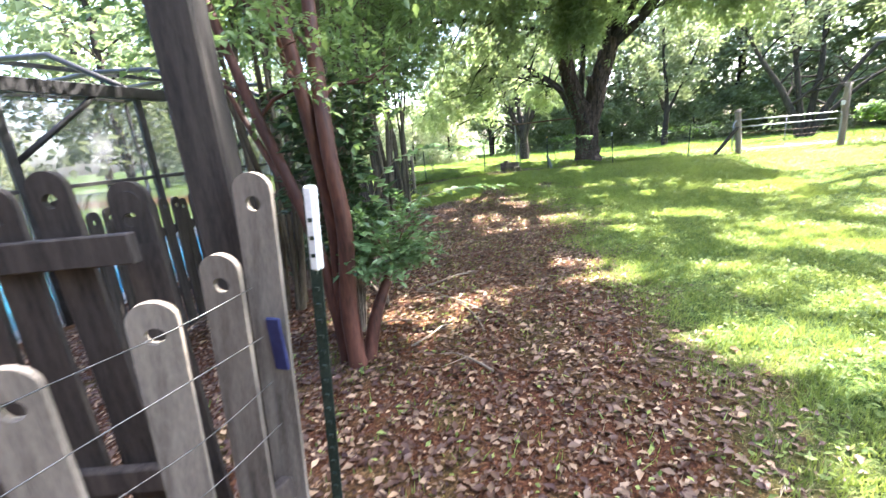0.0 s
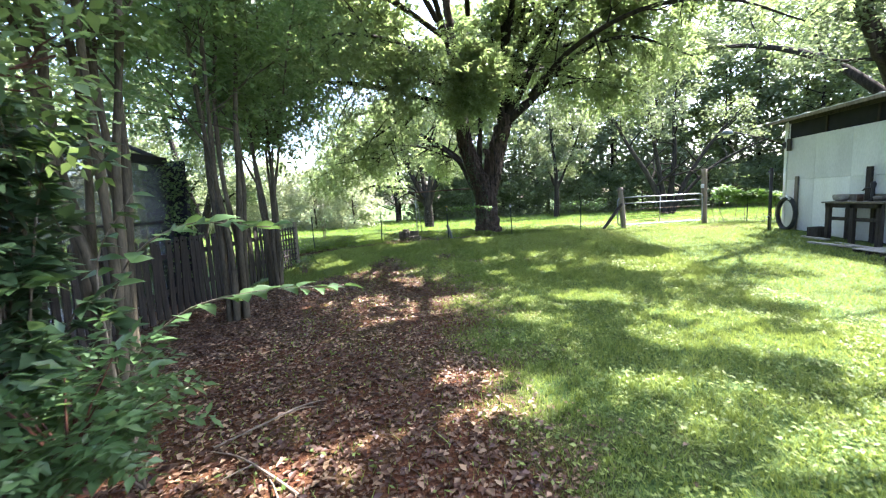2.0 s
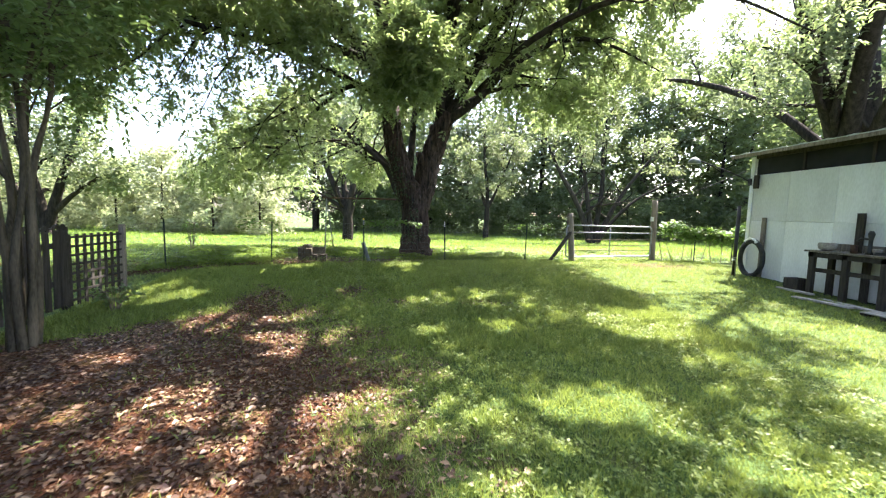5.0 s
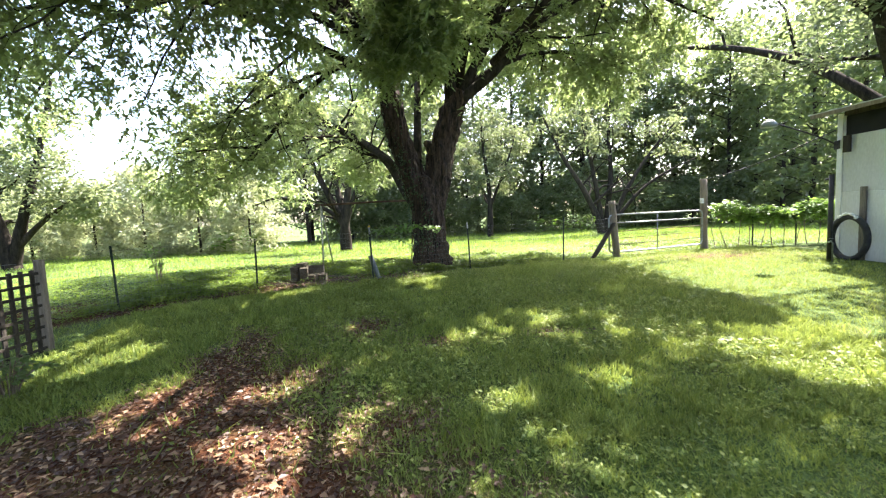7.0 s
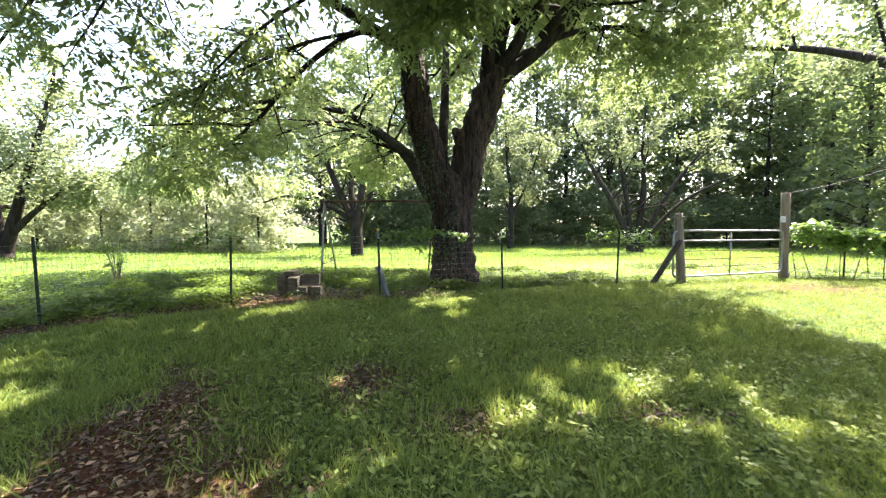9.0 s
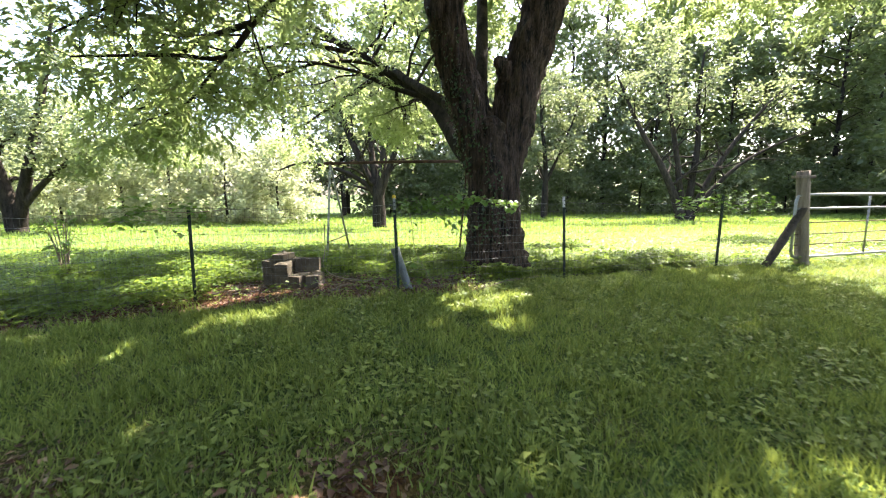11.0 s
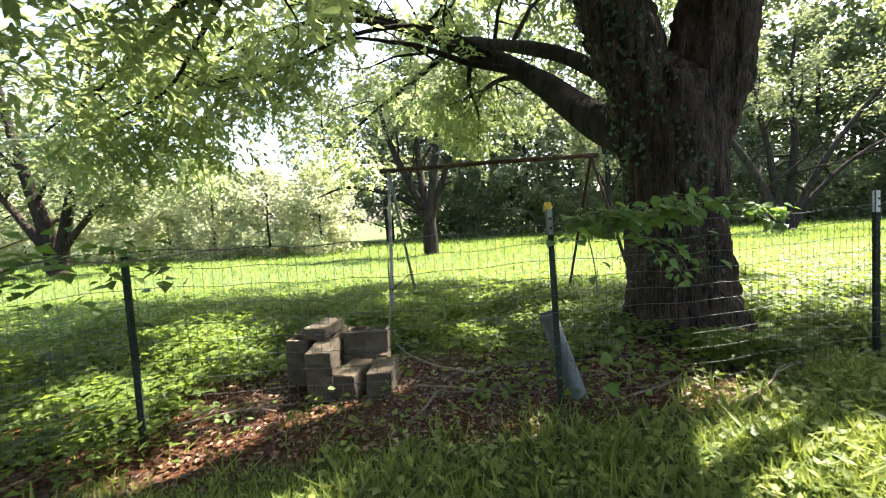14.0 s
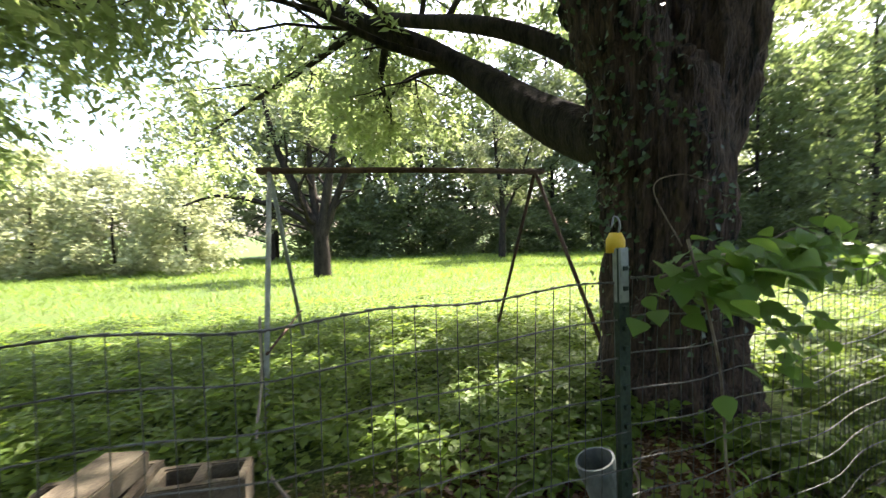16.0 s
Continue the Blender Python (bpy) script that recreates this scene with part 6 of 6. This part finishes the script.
def build_bench():
    bench = thing("potting_bench", "rough wooden work bench with pots, against the shed wall", "bench", (9.72, 11.95, gz(9.7, 11.95)))
    zt = 1.04
    for i in range(4):
        part("top_board", slab("top_board", (0.155, 1.75, 0.04), WEATHERED, 0.005, (-0.245 + 0.163 * i, 0, zt)), bench)
    part("apron", slab("apron", (0.03, 1.6, 0.11), SHADED_OLD_WOOD, 0.004, (-0.27, 0, zt - 0.08)), bench)
    part("backboard", slab("backboard", (0.03, 1.7, 0.16), WEATHERED, 0.004, (0.31, 0, zt + 0.105)), bench, "pale splash board")
    for x in (-0.24, 0.24):
        for y in (-0.72, 0.0, 0.72):
            part("leg", slab("leg", (0.09, 0.12, zt - 0.02), SHADED_OLD_WOOD, 0.006, (x, y, (zt - 0.02) / 2)), bench)
    part("stretcher", slab("stretcher", (0.05, 1.44, 0.09), SHADED_OLD_WOOD, 0.004, (-0.20, 0, 0.62)), bench)
    for y in (-0.35, 0.25):
        part("upright", slab("upright", (0.07, 0.14, 0.86), SHADED_OLD_WOOD, 0.005, (0.29, y, zt + 0.44)), bench, "dark upright post")
    top = gz(9.7, 11.95) + zt + 0.02

    def pot(name, label, x, y, prof, mat):
        ob = thing(name, label, "pot", (x, y, top), "things on the bench")
        part("body", tube("body", [(0, 0, z) for z, _ in prof], [q for _, q in prof], mat, 16), ob)
        return ob
    pot("clay_pot", "round pale clay bowl on the bench", 9.62, 12.5, [(0, 0.09), (0.05, 0.15), (0.12, 0.17), (0.17, 0.16), (0.18, 0.145)], CLAY)
    pot("tin_can", "rusty tin can on the bench", 9.62, 11.95, [(0, 0.06), (0.17, 0.06), (0.18, 0.055)], RUST)
    pot("clay_pot", "small clay pot on the bench", 9.66, 11.55, [(0, 0.05), (0.1, 0.075), (0.12, 0.075)], CLAY)
    pot("plastic_jug", "white plastic jug on the bench", 9.70, 11.2, [(0, 0.07), (0.14, 0.075), (0.18, 0.03), (0.22, 0.025)], WHITE_PLASTIC)
    gun = thing("hand_pump", "dark iron hand pump standing on the bench", "pump", (9.7, 11.72, top), "things on the bench")
    part("body", tube("body", [(0, 0, 0), (0, 0, 0.05), (0, 0, 0.3), (0, 0, 0.42), (0, 0, 0.48)], [0.08, 0.04, 0.035, 0.06, 0.03], DARK_METAL, 12), gun)
    part("spout", tube("spout", smooth_line([(0, 0, 0.3), (-0.05, 0.12, 0.32), (-0.06, 0.2, 0.26)], 4), 0.02, DARK_METAL, 8), gun)
    coil = thing("hose_coil", "small coil of hose on the bench", "hose", (9.6, 11.38, top), "things on the bench")
    ring = [(0.11 * math.cos(a / 5), 0.13 * math.sin(a / 5), 0.015 + 0.0009 * a) for a in range(64)]
    part("hose", tube("hose", ring, 0.012, BLACK_RUBBER, 6), coil)


build_bench()


def build_tyre():
    """A worn tyre hung upright at the shed corner, with a plank behind it."""
    ob = thing("hanging_tyre", "worn black rubber tyre leaning on the shed corner", "tyre", (9.90, 14.82, gz(9.9, 14.8)))
    v, f = [], []
    n, prof = 40, [(-0.055, 0.43), (-0.065, 0.48), (-0.04, 0.535), (0.04, 0.535), (0.065, 0.48), (0.055, 0.43), (0.03, 0.42), (-0.03, 0.42)]
    for i in range(n):
        a = 2 * math.pi * i / n
        for w, q in prof:
            v.append((w, q * 0.80 * math.cos(a), 0.50 + q * math.sin(a) * (1 + 0.012 * (i % 2))))
    k = len(prof)
    for i in range(n):
        for j in range(k):
            f.append((i * k + j, i * k + (j + 1) % k, ((i + 1) % n) * k + (j + 1) % k, ((i + 1) % n) * k + j))
    part("tyre", mesh_of("tyre", v, f, BLACK_RUBBER), ob)
    plank = thing("plank", "grey plank standing against the shed wall", "plank", (10.06, 14.68, gz(10, 14.7)))
    part("board", slab("board", (0.04, 0.13, 1.65), WEATHERED, 0.004, (0, 0, 0.83)), plank)
    cloth = thing("white_rag", "white rag draped on the tyre", "rag", (9.86, 14.82, gz(9.9, 14.8) + 1.0))
    part("cloth", tube("cloth", smooth_line([(-0.02, -0.2, -0.05), (0, -0.1, 0.03), (0, 0.05, 0.05), (0.0, 0.2, -0.03)], 4), [0.03 + 0.012 * math.sin(k * 1.7) for k in range(13)], WHITE_PLASTIC, 8), cloth)
    pole = thing("black_post", "black steel post standing before the shed corner", "post", (9.40, 14.80, gz(9.4, 14.8) - 0.05))
    part("post", tube("post", [(0, 0, 0), (0.0, 0, 0.9), (0, 0, 2.0)], 0.048, DARK_METAL, 10), pole)
    part("hook", slab("hook", (0.05, 0.14, 0.05), DARK_METAL, 0.006, (0, 0.06, 1.9)), pole)
    tap = thing("garden_tap", "small tap with hose at the foot of the black post", "tap", (9.36, 14.78, gz(9.4, 14.8)))
    part("pipe", tube("pipe", [(0, -0.08, 0), (0, -0.08, 0.42), (-0.05, -0.09, 0.47), (-0.13, -0.1, 0.44)], 0.016, GALV, 8), tap)
    part("handle", slab("handle", (0.10, 0.02, 0.02), GALV, 0.004, (-0.03, -0.08, 0.52)), tap)


build_tyre()


def build_deck():
    """Low slatted pallets on the ground before the shed door."""
    for px, py, turn, nb in ((9.15, 9.35, 0.06, 7), (9.45, 10.6, 0.02, 5)):
        ob = thing("wooden_pallet", "grey slatted wooden pallet lying before the shed door", "pallet", (px, py, gz(px, py)), "pallets by the shed")
        ob.rotation_euler = (0, 0, turn)
        w = 0.148 * nb
        for s in (-w / 2 + 0.05, 0, w / 2 - 0.05):
            part("bearer", slab("bearer", (1.5, 0.07, 0.09), SHADED_OLD_WOOD, 0.004, (0, s, 0.045)), ob)
        for k in range(9):
            part("slat", slab("slat", (0.12, w, 0.022), DECK_WOOD, 0.003, (-0.68 + 0.17 * k, 0, 0.102)), ob)
    for bx, by, L, turn in ((9.3, 11.55, 1.6, 1.45), (8.95, 11.9, 1.1, 1.7), (9.35, 12.9, 0.9, 1.5)):
        ob = thing("scrap_board", "grey scrap board lying on the ground by the bench", "board", (bx, by, gz(bx, by)), "scrap boards")
        ob.rotation_euler = (0, 0, turn)
        part("board", slab("board", (L, 0.14, 0.04), DECK_WOOD, 0.004, (0, 0, 0.03)), ob)
    box = thing("wooden_crate", "small dark wooden crate under the bench end", "crate", (9.55, 13.05, gz(9.5, 13)))
    for s in (-0.17, 0.17):
        part("side", slab("side", (0.36, 0.02, 0.3), SHADED_OLD_WOOD, 0.003, (0, s, 0.15)), box)
        part("end", slab("end", (0.02, 0.316, 0.3), SHADED_OLD_WOOD, 0.003, (s, 0, 0.15)), box)
    part("bottom", slab("bottom", (0.30, 0.30, 0.02), SHADED_OLD_WOOD, 0.003, (0, 0, 0.02)), box)


build_deck()


# ---- picket fences ----
def picket_mesh(name, width, height, thick, mat, hole=True, seed=0):
    """A picket with a rounded top and a bored hole."""
    bm = bmesh.new()
    n = 10
    arc = [(width / 2 * math.cos(a), height - width * 0.45 + width * 0.45 * math.sin(a)) for a in [math.pi * k / n for k in range(n + 1)]]
    zc, rad = height - 0.085, 0.022
    seg = 12
    ring = [(rad * math.cos(2 * math.pi * k / seg), zc + rad * math.sin(2 * math.pi * k / seg)) for k in range(seg)]
    for side in (-1, 1):
        y = side * thick / 2
        # right and left halves that meet above and below the hole
        right = [(0, 0), (width / 2, 0)] + arc[:n // 2 + 1] + [ring[k] for k in (3, 2, 1, 0, 11, 10, 9)]
        left = [(-x, z) for x, z in right]
        for poly in (right, left):
            bm.faces.new([bm.verts.new((x, y, z)) for x, z in poly])
    bmesh.ops.remove_doubles(bm, verts=bm.verts[:], dist=0.0006)
    outline = [(-width / 2, 0), (width / 2, 0)] + arc
    for poly in (outline, ring):
        m = len(poly)
        for k in range(m):
            a, b = poly[k], poly[(k + 1) % m]
            bm.faces.new([bm.verts.new((q[0], yy, q[1])) for q, yy in ((a, -thick / 2), (b, -thick / 2), (b, thick / 2), (a, thick / 2))])
    bmesh.ops.remove_doubles(bm, verts=bm.verts[:], dist=0.0006)
    bmesh.ops.recalc_face_normals(bm, faces=bm.faces[:])
    me = bpy.data.meshes.new(name)
    bm.to_mesh(me)
    bm.free()
    me.materials.append(mat)
    return me


def picket_run(fence, a, b, mesh, top, step, r, rails, rail_side=1, mat=SHADED_OLD_WOOD, posts=True):
    a, b = Vector((*a, 0)), Vector((*b, 0))
    way = (b - a)
    length, turn = way.length, math.atan2(way.y, way.x)
    way.normalize()
    side = Vector((-way.y, way.x, 0)) * rail_side
    for k in range(int(length / step) + 1):
        p = a + way * (k * step)
        m = Matrix.Translation((p.x, p.y, top + r.normal(0, 0.02) - 1.3)) @ Euler((r.normal(0, 0.015), r.normal(0, 0.02), turn)).to_matrix().to_4x4()
        part("picket", mesh, fence, at=m)
    for z in rails:
        c = a.lerp(b, 0.5) + side * 0.036
        m = Matrix.Translation((c.x, c.y, z)) @ Matrix.Rotation(turn, 4, "Z")
        part("rail", slab("rail", (length, 0.038, 0.089), mat, 0.004), fence, at=m)
    if posts:
        n = max(1, round(length / 2.4))
        for k in range(n + 1):
            p = a.lerp(b, k / n) + side * 0.105
            part("fence_post", slab("fence_post", (0.095, 0.095, 1.5), mat, 0.006, (0, 0, 0.6)), fence, at=Matrix.Translation((p.x, p.y, gz(p.x, p.y))) @ Matrix.Rotation(turn, 4, "Z"))


def build_picket_fences():
    r = np.random.default_rng(95)
    dark = picket_mesh("picket", 0.115, 1.32, 0.02, SHADED_OLD_WOOD)
    pool_fence = thing("picket_fence", "old picket fence, toned dark for shade, with rounded bored pickets beside the pool", "fence")
    picket_run(pool_fence, (-3.3, 1.2), (-4.75, 6.0), dark, 1.12, 0.165, r, (0.2, 0.82), 1)
    picket_run(pool_fence, (-4.8, 6.1), (-5.15, 11.2), dark, 1.04, 0.165, r, (0.15, 0.75), 1)
    side_fence = thing("picket_fence", "weathered picket fence, toned dark for shade, running from the tall post toward the pool", "fence")
    picket_run(side_fence, (-0.92, 0.06), (-3.25, -0.75), dark, 1.40, 0.19, r, (0.45, 1.225), 1, posts=False)
    slim = picket_mesh("picket", 0.085, 1.30, 0.02, SHADED_OLD_WOOD)
    picket_run(side_fence, (-1.03, 0.075), (-3.28, -0.705), slim, 1.375, 0.19, r, (), 1, posts=False)
    pale = picket_mesh("picket", 0.105, 1.32, 0.02, WEATHERED)
    gate = thing("picket_gate", "grey weathered picket gate panel with bored pickets and wires", "gate")
    tops = [(-0.555, 0.14, 1.41), (-0.60, 0.02, 1.215), (-0.645, -0.15, 1.15), (-0.69, -0.40, 1.12), (-0.73, -0.66, 1.12), (-0.77, -0.92, 1.11)]
    for k, (x, y, z) in enumerate(tops):
        lean = 0.09 if k < 3 else 0.02                  # the near pickets lean away from the tall post
        m = Matrix.Translation((x - 1.32 * lean, y, z - 1.32)) @ Matrix.Rotation(lean, 4, "Y") @ Matrix.Rotation(radians(14 if k < 2 else 35), 4, "Z")
        part("picket", pale, gate, at=m)
    part("rail", slab("rail", (0.038, 1.1, 0.089), SHADED_OLD_WOOD, 0.004), gate, at=Matrix.Translation((-0.735, -0.40, 0.35)) @ Matrix.Rotation(radians(-8.5), 4, "Z"))
    for z, dz in ((1.045, 0.0), (0.90, 0.01), (0.76, -0.01), (0.62, 0.0)):
        pts = smooth_line([(-0.545, 0.05, z + 0.06), (-0.575, -0.17, z + 0.04 + dz), (-0.63, -0.46, z + 0.03), (-0.70, -0.94, z - 0.01), (-0.78, -1.44, z)], 4)
        part("wire", tube("wire", pts, 0.0016, WIRE, 5), gate, "thin fence wire")
    rag = part("tie", slab("tie", (0.05, 0.012, 0.17), BLUE_CLOTH, 0.004, (-0.565, 0.12, 0.90)), gate, "dark blue strap")
    tall = thing("tall_post", "tall square weathered post beside the picket gate", "post", (-0.745, 0.20, gz(-0.745, 0.2)))
    part("post", slab("post", (0.12, 0.12, 3.3), SHADED_OLD_WOOD, 0.008, (0, 0, 1.6)), tall, at=Matrix.Rotation(radians(25), 4, "Z"))
    tp = thing("marker_post", "green steel post with a white sleeve on its top", "post", (-0.47, 0.25, gz(-0.47, 0.25) - 0.02))
    tilt = Matrix.Translation((-0.135, 0, 0)) @ Matrix.Rotation(0.09, 4, "Y")
    part("t_post", t_post_mesh(1.57), tp, at=tilt @ Matrix.Rotation(0.3, 4, "Z"))
    part("sleeve", slab("sleeve", (0.034, 0.032, 0.26), WHITE_PLASTIC, 0.006, (0, 0.008, 1.465)), tp, "white sleeve", at=tilt)
    # pale lattice at the far end of the pool fence
    lat = thing("lattice_panel", "weathered wooden lattice at the end of the picket fence", "lattice", (-5.25, 11.3, gz(-5.25, 11.3)))
    for k in range(8):
        part("slat", slab("slat", (0.022, 0.06, 1.2), SHADED_OLD_WOOD, 0.002, (0, 0.16 * k, 0.62)), lat)
    for k in range(8):
        part("slat", slab("slat", (0.012, 1.24, 0.04), SHADED_OLD_WOOD, 0.002, (0.018, 0.58, 0.12 + 0.15 * k)), lat)
    part("end_post", slab("end_post", (0.09, 0.09, 1.4), POST_WOOD, 0.006, (0.0, 1.25, 0.65)), lat)


build_picket_fences()


# ---- pool and its screen enclosure ----
def build_pool():
    pool = thing("swimming_pool", "blue swimming pool with pale coping inside the screen enclosure", "pool", (-8.4, 3.6, -0.45))
    part("water", slab("water", (4.2, 7.0, 0.04), WATER, 0, (0, 0, 0.02)), pool)
    for s in (-1, 1):
        part("coping", slab("coping", (0.4, 7.8, 0.10), COPING, 0.02, (s * 2.3, 0, 0.06)), pool)
        part("coping", slab("coping", (4.2, 0.4, 0.10), COPING, 0.02, (0, s * 3.7, 0.06)), pool)
    deck = tagged(new("pool_deck", slab("pool_deck", (7.6, 9.8, 0.06), COPING, 0.01)), "pale concrete deck round the pool", "pavement", kind="structure")
    deck.location = (-9.4, 3.6, -0.47)
    cage = thing("pool_enclosure", "dark aluminium screen enclosure over the pool", "enclosure", (-5.9, 3.6, -0.45))
    H, y0_, y1_ = 2.95, -4.9, 4.95
    part("eave_beam", slab("eave_beam", (0.10, y1_ - y0_, 0.16), DARK_METAL, 0.006, (0, (y0_ + y1_) / 2, H)), cage)
    part("chair_rail", slab("chair_rail", (0.05, y1_ - y0_, 0.05), DARK_METAL, 0.004, (0, (y0_ + y1_) / 2, 1.75)), cage)
    ys = [y0_ + 0.05, -3.0, -1.35, 0.3, 1.95, 3.5, y1_ - 0.05]
    for y in ys:
        part("column", slab("column", (0.08, 0.08, H - 0.08), DARK_METAL, 0.004, (0, y, (H - 0.08) / 2)), cage)
    for i in range(len(ys) - 1):
        part("screen_panel", slab("screen_panel", (0.004, ys[i + 1] - ys[i] - 0.09, H - 0.12), SCREEN, 0, (0, (ys[i] + ys[i + 1]) / 2, H / 2)), cage, "grey insect screen")
    for y in ys:
        part("roof_beam", tube("roof_beam", [(0, y, H + 0.02), (-1.6, y, H + 0.75), (-3.2, y, H + 0.9), (-6.6, y, H + 0.9)], 0.05, DARK_METAL, 6), cage)
    for y, d in ((-1.35, 1.65), (1.95, 1.55)):
        part("diagonal_brace", tube("diagonal_brace", [(0, y, H - 0.9), (0, y + d * 0.65, H - 0.08)], 0.035, DARK_METAL, 6), cage)
    for y in ys[::2]:
        part("back_column", slab("back_column", (0.08, 0.08, H + 0.8), DARK_METAL, 0.004, (-6.6, y, (H + 0.8) / 2)), cage)
    for x in (-3.2, -6.6):
        part("purlin", slab("purlin", (0.08, y1_ - y0_, 0.08), DARK_METAL, 0.004, (x, 0, H + 0.9)), cage)
    # end wall in one near-black tone, with ivy leaves over it
    part("end_wall", slab("end_wall", (0.9, 0.10, H), NEAR_BLACK, 0.006, (-0.1, y1_ + 0.06, H / 2)), cage, "near-black end wall behind ivy")
    r = np.random.default_rng(97)
    n = 3200
    base = np.stack([-0.1 + r.uniform(-0.55, 0.5, n), y1_ + 0.06 + r.normal(0, 0.16, n), r.uniform(0.1, 1, n) ** 0.7 * H], 1)
    L = r.uniform(0.05, 0.10, n)
    part("ivy", leaf_mesh("ivy", base, random_ways(n, r, (-0.7, 0.2)), random_ways(n, r, (0, 1)), L, L * 0.75, MYRTLE_LEAF, 0.1, 0.1), cage, "dark green ivy")


build_pool()


# ---- unseen wall added behind the walker to block sky light on the fences ----
tagged(new("wall_south", slab("wall_south", (16.0, 0.2, 5.6), SHADED_OLD_WOOD, 0.01, (-2.0, -3.4, 2.5))), "added unseen wall that blocks sky light from behind the walker", "wall", kind="structure")
